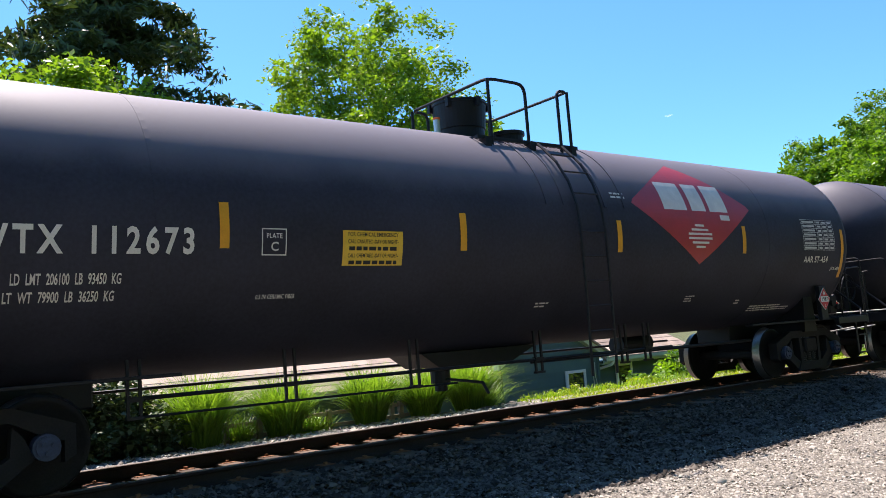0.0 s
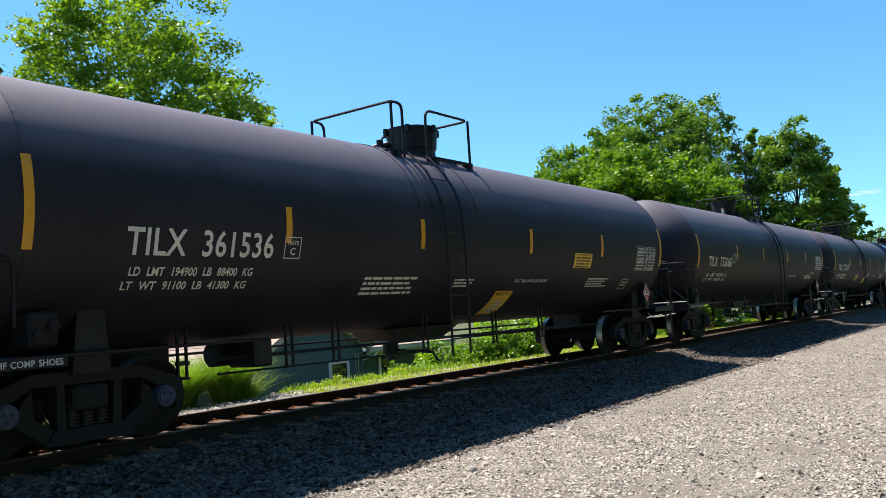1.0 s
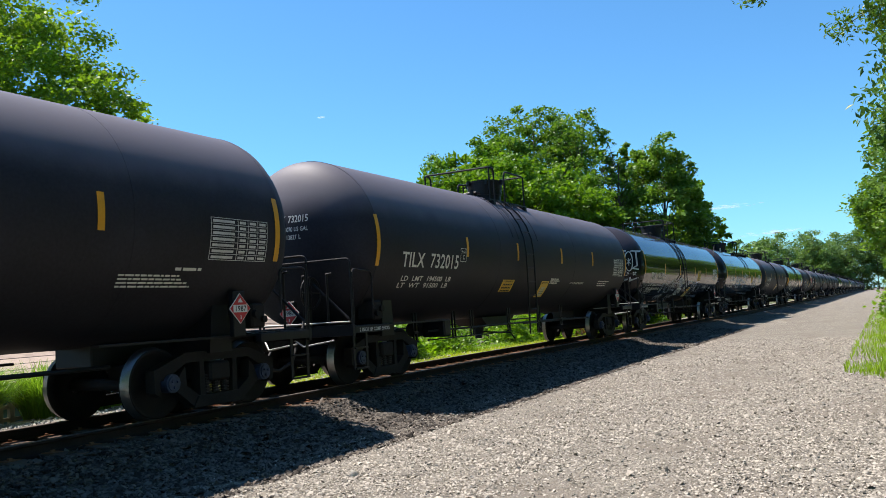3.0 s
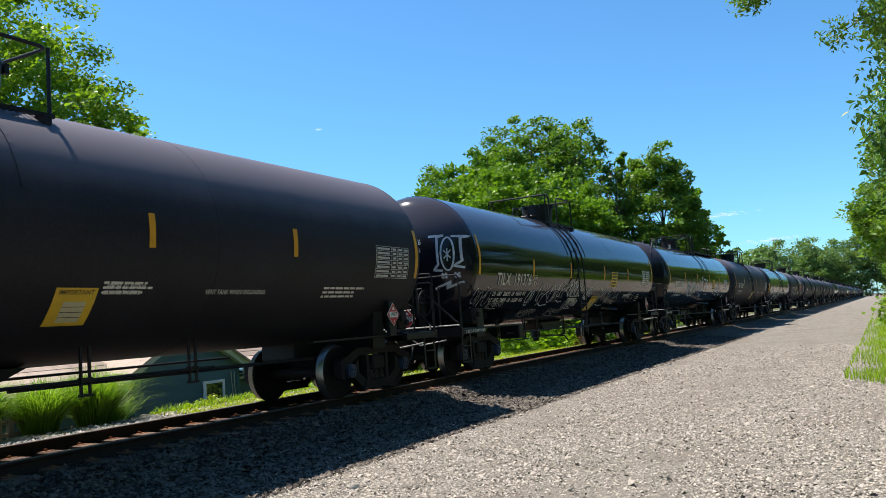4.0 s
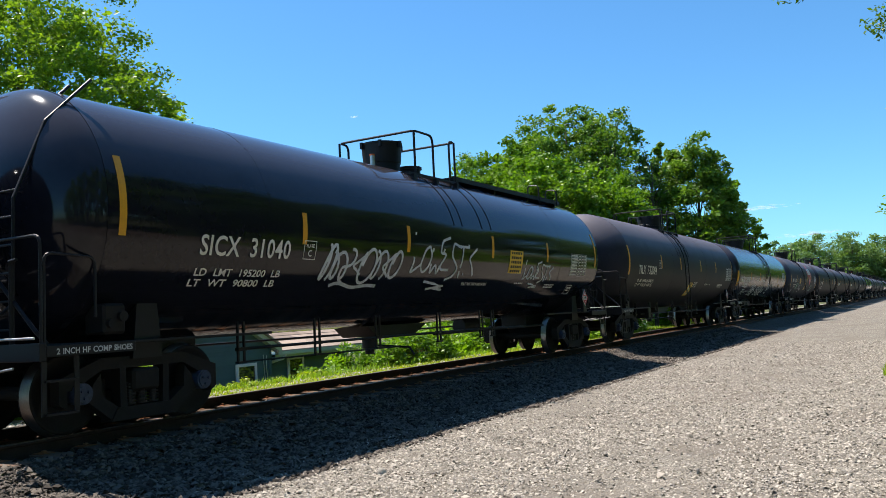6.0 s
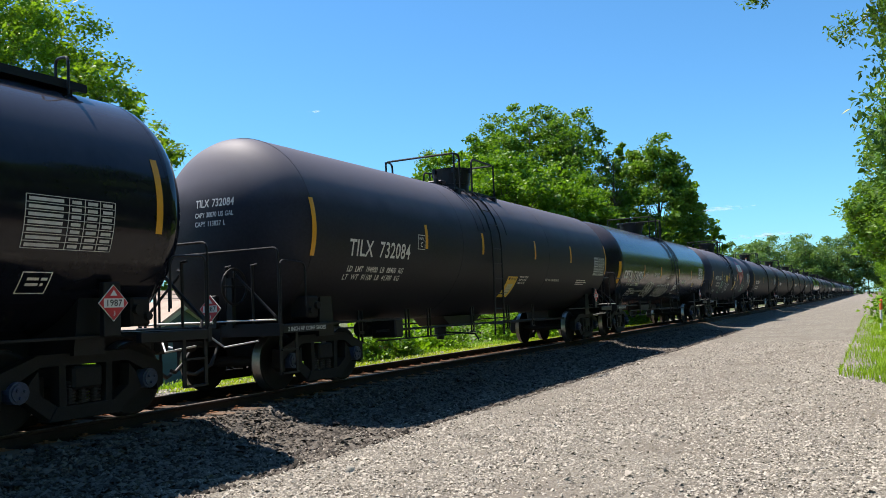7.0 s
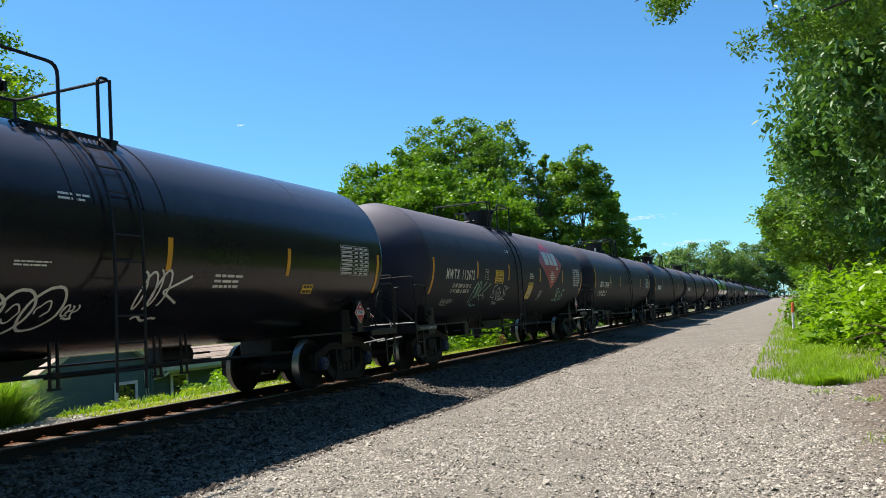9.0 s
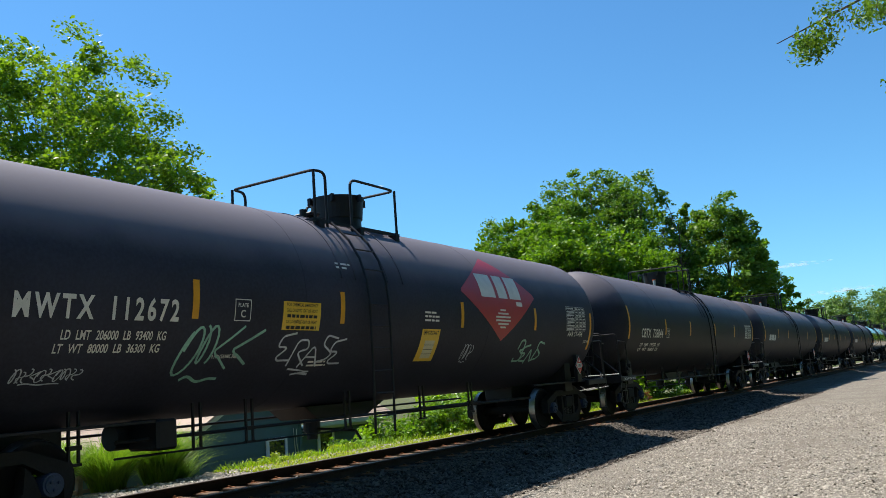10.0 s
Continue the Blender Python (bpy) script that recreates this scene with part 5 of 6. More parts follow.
# ---- plants ----
def leaf_cloud(rng, centres, radii, n, size, droop=0.0, flat=0.6, aspect=0.55, face=0.8):
    """n leaves in clumps: each a kite of two triangles folded along its rib."""
    k = rng.integers(0, len(centres), n)
    off = rng.normal(0, 1, (n, 3))
    off /= np.maximum(1e-6, np.linalg.norm(off, axis=1))[:, None]
    off *= (rng.uniform(0, 1, n) ** 0.4 * np.clip(rng.lognormal(0, 0.25, n), 0.5, 1.2))[:, None]
    p = centres[k] + off * radii[k][:, None] * np.array([1, 1, flat])
    d = rng.normal(0, 1, (n, 3)); d[:, 2] = d[:, 2] * 0.5 - droop
    d /= np.linalg.norm(d, axis=1)[:, None]
    u = rng.normal(0, 1, (n, 3)) + np.array([0, 0, face])
    w = np.cross(d, u); w /= np.maximum(1e-6, np.linalg.norm(w, axis=1))[:, None]
    up = np.cross(w, d)
    s = (size * rng.lognormal(0, 0.3, n))[:, None]
    a, c = p - d * s * 0.5, p + d * s * 0.5
    m = p - d * s * 0.08
    l, r = m + w * s * aspect * 0.5 + up * s * 0.08, m - w * s * aspect * 0.5 + up * s * 0.08
    v = np.stack([a, l, c, r], 1).reshape(-1, 3)
    i = 4 * np.arange(n)[:, None]
    return v, np.concatenate([i + [0, 1, 2], i + [0, 2, 3]], 1).reshape(-1, 3)


def limb(bm, pts, r0, r1, n=7):
    """A tapered limb through the points."""
    pts = [Vector(p) for p in pts]
    rings = []
    for i, p in enumerate(pts):
        d = (pts[min(i + 1, len(pts) - 1)] - pts[max(i - 1, 0)]).normalized()
        u = d.cross(Vector((0.3, 1, 0.2))).normalized(); w = d.cross(u)
        r = r0 + (r1 - r0) * i / (len(pts) - 1)
        rings.append([bm.verts.new(p + (u * math.cos(2 * math.pi * j / n) + w * math.sin(2 * math.pi * j / n)) * r) for j in range(n)])
    for a, c in zip(rings, rings[1:]):
        for j in range(n):
            bm.faces.new((a[j], a[(j + 1) % n], c[(j + 1) % n], c[j]))
    bm.faces.new(rings[0][::-1]); bm.faces.new(rings[-1])


def tree(name, at, height, spread, leaf, n, size, seed, label, category="tree", crown_from=0.3, clumps=90, clump_r=0.16, droop=0.2, top=1.0, trunk=0.25, lean=(0, 0), aspect=0.55, shape="round", flat=0.6, inner=0.25):
    """A trunk with limbs that end in leaf clumps, uneven and with gaps between."""
    rng = np.random.default_rng(seed)
    t = tagged(new(name), label, category)
    t.matrix_basis = pose(*at)
    cz, ch = height * (1 + crown_from) / 2, height * (1 - crown_from) / 2
    c = []
    lobes = [(rng.uniform(0, 6.28), rng.uniform(0.75, 1.2)) for _ in range(5)]
    while len(c) < clumps:
        q = rng.normal(0, 1, 3); q /= np.linalg.norm(q)
        q *= rng.uniform(inner, 1.0) ** 0.5
        if shape == "cone" and math.hypot(q[0], q[1]) > 0.1 + 0.45 * (1 - q[2]):
            continue
        if shape == "oval" and math.hypot(q[0], q[1]) > 1.05 - 0.65 * max(0, q[2]):
            continue
        a = math.atan2(q[1], q[0])
        k = 1 + 0.22 * sum(s * math.cos(a - b) for b, s in lobes[:3]) / 3
        c.append((q[0] * spread * k + lean[0] * (q[2] + 1) / 2, q[1] * spread * k + lean[1] * (q[2] + 1) / 2, cz + q[2] * ch * (1 + 0.15 * math.cos(3 * a + seed))))
    if shape == "cone":
        c = []
        for i in range(clumps // 6):
            z = height * (crown_from + (1 - crown_from) * rng.uniform(0, 0.97))
            ln, a = spread * (1.02 - z / height) * rng.uniform(0.7, 1.15), rng.uniform(0, 6.28)
            for j in range(1, 7):
                t_ = j / 6
                c.append((ln * t_ * math.cos(a) + rng.normal(0, 0.2), ln * t_ * math.sin(a) + rng.normal(0, 0.2), z + 0.10 * ln * t_ - 0.30 * ln * t_ * t_))
        clumps = len(c)
    c = np.array(c)
    rad = spread * clump_r * rng.uniform(0.6, 1.5, clumps)
    bm = bmesh.new()
    stem = [(0, 0, -0.4), (rng.normal(0, 0.1), rng.normal(0, 0.1), height * 0.2), (lean[0] * 0.3 + rng.normal(0, 0.2), lean[1] * 0.3, height * 0.45), (lean[0] * 0.7, lean[1] * 0.7, height * 0.75), (lean[0], lean[1], height * 0.93)]
    limb(bm, stem, trunk, trunk * 0.15, 9)
    for i in rng.permutation(clumps)[: min(46, clumps)]:
        e = Vector(c[i])
        f = min(0.9, max(0.2, (e.z / height) * 0.72))
        j = f * 4
        a, b_ = Vector(stem[int(j)]), Vector(stem[min(4, int(j) + 1)])
        s = a.lerp(b_, j - int(j))
        mid = s.lerp(e, 0.5) + Vector((0, 0, 0.06 * (e - s).length))
        limb(bm, [s, mid, e], trunk * 0.28 * (1.1 - f), 0.015, 5)
    part("trunk", bm, M_BARK, t, smooth=True)
    v, f = leaf_cloud(rng, c, rad, n, size, droop, flat, aspect)
    cr = raw_mesh("crown", v, f, leaf, t)
    return t


def blades(name, n, bases, height, leaf, seed, lean=0.5, width=0.012, label="", category="grass", kind="stuff", arch=0.5):
    """Grass: each blade three tapering segments that arch over."""
    rng = np.random.default_rng(seed)
    b = bases(rng, n)
    hgt = height * rng.uniform(0.6, 1.15, n)
    a = rng.uniform(0, 2 * np.pi, n)
    out = np.stack([np.cos(a), np.sin(a), np.zeros(n)], 1)
    side = np.stack([-np.sin(a), np.cos(a), np.zeros(n)], 1) * width
    ln = lean * rng.uniform(0.3, 1.2, n)
    vs = []
    for t, w in ((0, 1.0), (0.4, 0.9), (0.75, 0.6), (1.0, 0.08)):
        p = b + out * (ln * hgt * t ** 1.8)[:, None] + np.stack([np.zeros(n), np.zeros(n), hgt * (t - arch * ln * t ** 3)], 1)
        vs += [p + side * w, p - side * w]
    v = np.stack(vs, 1).reshape(-1, 3)
    i = 8 * np.arange(n)[:, None]
    f = np.concatenate([i + [0, 1, 3, 2], i + [2, 3, 5, 4], i + [4, 5, 7, 6]], 1).reshape(-1, 4)
    ob = raw_mesh(name, v, f, leaf)
    return tagged(ob, label, category, kind=kind)


def polar(az, d):
    return -d * math.sin(radians(az)), d * math.cos(radians(az))


def shrub(name, at, size, leaf, n, leaf_size, seed, label, clumps=40, droop=0.1, stems=14, aspect=0.6, category="shrub"):
    """Stems from one foot, with leaf clumps over an uneven dome. size: half widths and height."""
    rng = np.random.default_rng(seed)
    t = tagged(new(name), label, category)
    t.matrix_basis = pose(*at)
    q = rng.normal(0, 1, (clumps, 3)); q /= np.linalg.norm(q, axis=1)[:, None]
    q[:, 2] = np.abs(q[:, 2])
    q *= rng.uniform(0.45, 1.0, clumps)[:, None]
    c = q * np.array(size) * rng.uniform(0.8, 1.12, clumps)[:, None]
    bm = bmesh.new()
    for i in range(min(stems, clumps)):
        e = Vector(c[i])
        limb(bm, [(e.x * 0.15, e.y * 0.15, -0.2), (e.x * 0.5, e.y * 0.5, e.z * 0.6), e], 0.03, 0.008, 5)
    part("stems", bm, M_TWIG, t)
    rad = min(size) * 0.36 * rng.uniform(0.6, 1.4, clumps)
    v, f = leaf_cloud(rng, c, rad, n, leaf_size, droop, 0.8, aspect, 1.8)
    raw_mesh("foliage", v, f, leaf, t)
    return t


def gz(x, y):
    return float(ground_z(np.array(x), np.array(y)))


def reed_clump(at, height, n, seed):
    """One tuft of tall ornamental grass arching outwards."""
    def bases(rng, k):
        a, r = rng.uniform(0, 6.28, k), 0.28 * rng.uniform(0, 1, k) ** 0.5
        return np.stack([r * np.cos(a), r * np.sin(a), np.zeros(k)], 1)
    ob = blades("grass_tuft", n, bases, height, L_REED, seed, 0.85, 0.011, "tall arching green ornamental grass tuft on the bank", "ornamental grass", "", 0.35)
    ob.matrix_basis = pose(*at)
    tagged(ob, group="grass tufts along the bank")
    return ob


def build_plants():
    x, y = polar(56.8, 43)
    tree("birch_tree", (x, y, -2.2), 21.4, 7.1, L_BIG, 84000, 0.21, 11, "tall airy broadleaf tree with bright green leaves", clumps=560, clump_r=0.12, inner=0.25, crown_from=0.2, shape="oval", trunk=0.28)
    x, y = polar(50.8, 45)
    tree("birch_tree", (x, y, -2.2), 15.4, 4.8, L_BIG, 26000, 0.21, 12, "smaller airy broadleaf tree beside a taller one", clumps=150, clump_r=0.13, crown_from=0.2)
    x, y = polar(47.6, 46)
    tree("birch_tree", (x, y, -2.2), 14.6, 3.3, L_BIG, 16000, 0.21, 15, "low airy broadleaf tree at the end of a row", clumps=110, clump_r=0.15, crown_from=0.2, shape="oval")
    x, y = polar(73.5, 46)
    tree("conifer_tree", (x, y, -2.2), 36, 12.0, L_NEEDLE, 50000, 0.5, 13, "tall dark hemlock with drooping branches", clumps=720, clump_r=0.075, crown_from=0.12, aspect=0.3, droop=0.5, shape="cone", trunk=0.4, flat=0.35)
    x, y = polar(77, 38)
    tree("broadleaf_tree", (x, y, -2.2), 17.0, 6.6, L_BIG, 36000, 0.27, 14, "rounded yellow-green tree before a dark hemlock", clumps=110, crown_from=0.3)
    for k, (az, d, top, spread, leaf, n, sz, sd, lab, shp, cf) in enumerate([
        (25.0, 56, 12.5, 4.7, L_MAPLE, 67500, 0.235, 21, "dense dark green maple beyond the train", "round", 0.12),
        (20.8, 63, 16.9, 5.0, L_LOCUST, 43200, 0.235, 22, "tall open-crowned locust tree above the maples", "round", 0.3),
        (17.8, 60, 15.0, 3.6, L_LOCUST, 16200, 0.235, 27, "thin open-crowned locust with gaps in its crown", "oval", 0.3),
        (18.8, 51, 9.4, 4.0, L_MAPLE, 40500, 0.235, 23, "low bright green maple beside the line", "round", 0.1),
        (22.6, 50, 10.4, 4.0, L_MAPLE, 40500, 0.235, 28, "broad green maple beside the line", "round", 0.1),
        (12.3, 60, 12.4, 3.8, L_LOCUST, 48600, 0.235, 24, "rounded locust tree with a dark lower crown", "oval", 0.1),
        (10.6, 66, 10.6, 2.6, L_MAPLE, 21600, 0.235, 29, "small dense tree at the end of a tree group", "oval", 0.05),
        (14.3, 64, 13.6, 1.3, L_LOCUST, 4860, 0.235, 25, "slender young tree with a tufted top", "round", 0.7),
        (27.9, 58, 8.8, 3.0, L_MAPLE, 21600, 0.235, 26, "small maple at the end of a tree group", "round", 0.1)]):
        x, y = polar(az, d)
        tree("locust_tree" if leaf is L_LOCUST else "maple_tree", (x, y, -1.6), (top + 1.6) * 0.975, spread * 0.96, leaf, n, sz, sd, lab, clumps=(420 if spread > 3.4 else 200) if spread > 2 else 30, clump_r=0.14 if spread > 2 else 0.25, flat=0.7, inner=0.45, crown_from=cf, shape=shp, trunk=0.2)
    # bare twigs between two crowns
    rng = random.Random(8)
    t = tagged(new("dead_tree"), "leafless dead branches between two green crowns", "tree")
    x, y = polar(15.6, 58)
    t.matrix_basis = pose(x, y, -1.5)
    bm = bmesh.new()
    limb(bm, [(0, 0, 0), (0.1, 0, 5), (0.3, 0.1, 10), (0.4, 0.2, 12.4)], 0.16, 0.02)
    part("trunk", bm, M_BARK, t)
    for k in range(40):
        bm = bmesh.new()
        z = rng.uniform(7, 12)
        a = rng.uniform(0, 6.28)
        l = rng.uniform(0.8, 2.2)
        limb(bm, [(0.25, 0.1, z), (0.25 + l * 0.5 * math.cos(a), l * 0.5 * math.sin(a), z + l * 0.5), (0.25 + l * math.cos(a), l * math.sin(a), z + l * 0.7 + rng.uniform(-0.2, 0.4))], 0.03, 0.006, 4)
        part("branch", bm, M_BARK, t)
    # distant woods
    for k in range(26):
        rng_ = random.Random(100 + k)
        az = 12.0 - 0.6 * k + rng_.uniform(-0.3, 0.3)
        d = (150 if az > 6.5 else 560) + rng_.uniform(0, 70)      # the line runs on before the furthest ones
        x, y = polar(az, d)
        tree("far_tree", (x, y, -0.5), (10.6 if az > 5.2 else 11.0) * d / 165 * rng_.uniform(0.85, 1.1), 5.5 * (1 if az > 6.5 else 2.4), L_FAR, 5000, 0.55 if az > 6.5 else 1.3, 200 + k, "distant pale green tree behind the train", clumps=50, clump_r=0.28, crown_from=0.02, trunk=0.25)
    # trees on the road's other side
    for k, (x, y, h_, sp, leaf, n, sz, sd, lab, dr, asp, ln) in enumerate([
        (6.1, 21.0, 13.5, 5.0, L_WILLOW, 115000, 0.19, 31, "tall tree with drooping grey-green leaves over the road", 0.9, 0.42, (-0.6, 0)),
        (6.2, 30.0, 12.5, 5.2, L_WILLOW, 50000, 0.24, 32, "drooping grey-green tree beside the road", 0.8, 0.42, (-1.0, 0)),
        (6.2, 46.0, 12.0, 5.6, L_LOCUST, 30000, 0.26, 33, "green roadside tree leaning over the verge", 0.3, 0.5, (-1.2, 0)),
        (5.2, 68.0, 11.0, 5.6, L_LOCUST, 24000, 0.3, 34, "green roadside tree at the bend of the road", 0.3, 0.5, (-1.4, 0)),
        (4.4, 92.0, 11.5, 6.0, L_MAPLE, 18000, 0.40, 35, "dark roadside tree far along the road", 0.3, 0.5, (-1, 0)),
        (7.6, 13.0, 14.0, 4.6, L_MAPLE, 8000, 0.42, 36, "tall green roadside tree beside the gravel", 0.3, 0.6, (0, 0)),
        (7.0, 5.0, 14.5, 4.8, L_MAPLE, 8000, 0.42, 37, "tall green roadside tree beside the gravel", 0.3, 0.6, (0, 0)),
        (7.2, -3.0, 14.5, 5.0, L_LOCUST, 8000, 0.42, 38, "tall green roadside tree beside the gravel", 0.3, 0.6, (0, 0)),
        (7.6, -12.0, 14.0, 5.4, L_MAPLE, 8000, 0.42, 39, "tall green roadside tree beside the gravel", 0.3, 0.6, (0, 0)),
        (8.0, -22.0, 14.0, 5.6, L_MAPLE, 8000, 0.42, 30, "tall green roadside tree beside the gravel", 0.3, 0.6, (0, 0))]):
        tree("roadside_tree", (x, y, -0.4), h_, sp, leaf, n, sz, sd, lab, clumps=420 if k < 2 else 160, clump_r=0.12 if k < 2 else 0.16, flat=1.3 if k < 2 else 0.7, inner=0.4, crown_from=(0.12, 0.12, 0.2, 0.38, 0.4)[k] if k < 5 else 0.06, droop=dr, aspect=asp, lean=ln, trunk=0.26)
    for k in range(8):
        tree("wood_tree", (8.0 + 1.5 * (k % 2), 112 + 26 * k, -0.4), 14.5 + 2.0 * (k % 3), 7.0, L_MAPLE, 5000, 0.6, 620 + k, "dark green tree in the wood far along the road", clumps=110, clump_r=0.2, crown_from=0.12, trunk=0.3)
    for k in range(9):
        y = 20 + 21 * k + 4 * (k % 2)
        tree("wood_tree", (13.5 + 2.5 * (k % 3), y, -0.4), 16.5 + 1.5 * (k % 2), 6.5, L_MAPLE, 6000, 0.55, 600 + k, "tall dark green tree in the wood beside the road", clumps=110, clump_r=0.2, crown_from=0.1, trunk=0.3)
    # overhanging bough
    b = tagged(new("overhanging_bough"), "leafy bough hanging over the road from above", "tree branch")
    rng2 = np.random.default_rng(41)
    bm = bmesh.new()
    tips = []
    for (x0, y0, z0), (x1, y1, z1), m in (((4.8, 15.5, 7.6), (-0.4, 13.0, 6.35), 22), ((3.5, 14.8, 7.4), (-1.9, 14.5, 6.45), 16), ((4.5, 16.0, 6.2), (0.1, 13.6, 5.2), 22)):
        s, e = Vector((x0, y0, z0)), Vector((x1, y1, z1))
        mid = s.lerp(e, 0.5) + Vector((0, 0, 0.35))
        limb(bm, [s, mid, e], 0.06, 0.008, 6)
        for k in range(m):
            t_ = 0.3 + 0.7 * k / m
            p = s * (1 - t_) ** 2 + mid * 2 * t_ * (1 - t_) + e * t_ * t_
            q = p + Vector((rng2.normal(0, 0.25), rng2.normal(0, 0.3), -rng2.uniform(0.05, 0.4)))
            limb(bm, [p, q], 0.01, 0.004, 4)
            tips.append(q)
    part("twigs", bm, M_BARK, b)
    v, f = leaf_cloud(rng2, np.array([tuple(p) for p in tips]), np.full(len(tips), 0.30), 14000, 0.075, 0.7, 0.9, 0.42)
    raw_mesh("foliage", v, f, L_LOCUST, b)
    # bright shrubs by the road
    for k, (x, y, s, n, ls, leaf) in enumerate([
        (4.3, 22.5, (2.7, 2.6, 2.9), 11000, 0.2, L_BRIGHT), (3.2, 27.0, (2.8, 3.0, 2.5), 9000, 0.2, L_BRIGHT), (3.0, 33.5, (2.6, 3.5, 2.3), 6000, 0.2, L_BRIGHT),
        (4.6, 18.6, (1.9, 1.8, 1.6), 6000, 0.10, L_WILLOW), (2.6, 42.0, (2.4, 4.0, 2.2), 5000, 0.24, L_LOCUST), (2.4, 54.0, (2.4, 5.0, 2.4), 4000, 0.28, L_MAPLE), (2.2, 70.0, (2.2, 7.0, 2.6), 4000, 0.32, L_MAPLE)]):
        shrub("roadside_shrub", (x, y, -0.45), s, leaf, n, ls, 50 + k, "bright green broad-leaved shrub at the road's edge" if leaf is L_BRIGHT else "low green shrub at the road's edge", clumps=60)
    # weeds and bushes on the bank between the track and the house
    for k in range(30):
        r = random.Random(300 + k)
        y = 14.2 + 0.60 * k
        if y < 19.9:
            x, s, leaf, ls, n = -15.3 - r.uniform(0, 0.7), (0.6, 0.6, 0.14 + 0.012 * (y - 12) + r.uniform(0, 0.12)), L_WEED, 0.08, 1800
        else:
            x, s, leaf, ls, n = -15.2 - r.uniform(0, 1.5), (0.9 if y < 27 else 1.2, 0.9, (0.75 + 0.06 * (y - 20) if y < 27 else 1.2) + r.uniform(0, 0.45)), L_MAPLE if k % 3 else L_BRIGHT, 0.12, 2600
        shrub("bank_weed", (x, y, gz(x, y)), s, leaf, n, ls, 310 + k, "yellow-green weeds on the bank by the track" if y < 19.9 else "leafy green bush on the bank by the track", clumps=22, stems=8, category="weeds")
    for k in range(16):
        r = random.Random(400 + k)
        y = 27 + 3.2 * k
        x = -15.5 - r.uniform(0, 3)
        shrub("bank_bush", (x, y, gz(x, y) - 0.1), (2.0, 2.0, 2.4 + r.uniform(0, 1.0)), L_MAPLE if k % 2 else L_BRIGHT, 3600, 0.18, 410 + k, "dense green bush beside the railway bank", clumps=34, category="bush")
    for k, (y, x) in enumerate([(24.2, -15.4), (25.2, -15.6), (23.6, -15.5), (40.0, -13.4)]):
        shrub("russet_weed", (x, y, gz(x, y)), (0.35, 0.4, 0.75), L_RUSSET, 500, 0.06, 440 + k, "russet seed heads among the weeds", clumps=14, stems=8, category="weeds")
    for k, (y, x, h_, n) in enumerate([(6.0, -15.3, 1.6, 1700), (6.9, -15.8, 1.0, 700), (7.75, -15.4, 1.5, 1600), (8.6, -15.8, 0.9, 600), (9.75, -15.3, 1.45, 1700), (11.3, -15.4, 1.4, 1600), (12.6, -15.4, 1.5, 1700), (13.3, -15.9, 1.3, 900)]):
        reed_clump((x, y, gz(x, y) - 0.05), h_, n, 500 + k)
    # hedge that lies in shade: the shade is put in with dark leaves
    for k, (x, y) in enumerate([(-16.2, 1.6), (-16.4, 3.2), (-16.6, 0.0), (-16.6, 4.4), (-15.5, 4.2), (-15.4, 3.3), (-15.6, 4.9)]):
        shrub("dark_bush", (x, y, gz(x, y) - 0.1), (1.0, 1.0, 2.0), L_NEEDLE, 6000, 0.12, 460 + k, "dense bush on the bank, its shade put into the leaf colour", clumps=40, category="bush")
    # verge grass
    def verge(rng, n):
        y = 16.0 + 44 * rng.uniform(0, 1, n) ** 1.6
        mid = 0.62 + 0.006 * (y - 16)
        half = np.clip((y - 15.6) * 0.45, 0.2, 1.2)
        x = mid + half * np.clip(rng.normal(0, 0.55, n), -1.15, 1.3)
        keep = noise_mask(x, y)
        x = np.where(keep, x, x * 0.5 + mid * 0.5)
        return np.stack([x, y, ground_z(x, y) - 0.02], 1)
    blades("verge_grass", 22000, verge, 0.26, L_GRASS, 61, 0.6, 0.007, "bright green grass on the road's verge", "grass")
    def scraps(rng, n):
        c = np.array([(0.9, 10.2), (1.6, 12.0), (2.2, 14.5), (1.0, 13.6), (0.5, 14.9)])
        k = rng.integers(0, len(c), n)
        x, y = c[k, 0] + rng.normal(0, 0.12, n), c[k, 1] + rng.normal(0, 0.14, n)
        return np.stack([x, y, ground_z(x, y) - 0.02], 1)
    blades("grass_scraps", 240, scraps, 0.13, L_GRASS, 62, 0.9, 0.005, "small grass tufts growing in the gravel", "grass")
    def cess(rng, n):
        y = rng.uniform(14, 60, n); x = -15.2 + rng.normal(0, 0.35, n)
        return np.stack([x, y, ground_z(x, y) - 0.02], 1)
    def cess_weeds(rng, n):
        y = rng.uniform(13.6, 60, n); x = -13.4 + rng.normal(0, 0.75, n)
        x = np.minimum(x, -11.2)
        return np.stack([x, y, ground_z(x, y) - 0.02], 1)
    blades("cess_weeds", 16000, cess_weeds, 0.16, L_WEED, 64, 0.9, 0.014, "low yellow-green weeds along the track", "weeds")
    blades("bank_grass", 9000, cess, 0.3, L_GRASS, 63, 0.7, 0.008, "bright grass along the top of the bank", "grass")
    # dead brushwood under the shrub
    bm = bmesh.new()
    r = random.Random(9)
    for k in range(26):
        a = Vector((2.2 + r.uniform(0, 2), 19.8 + r.uniform(-0.8, 1.2), r.uniform(-0.4, 0.4)))
        e = a + Vector((r.uniform(-1.2, 0.6), r.uniform(-1.0, 0.3), r.uniform(-0.4, 0.7)))
        e.z = max(e.z, -0.42)
        limb(bm, [a, a.lerp(e, 0.5) + Vector((0, 0, r.uniform(0, 0.2))), e], 0.014, 0.005, 5)
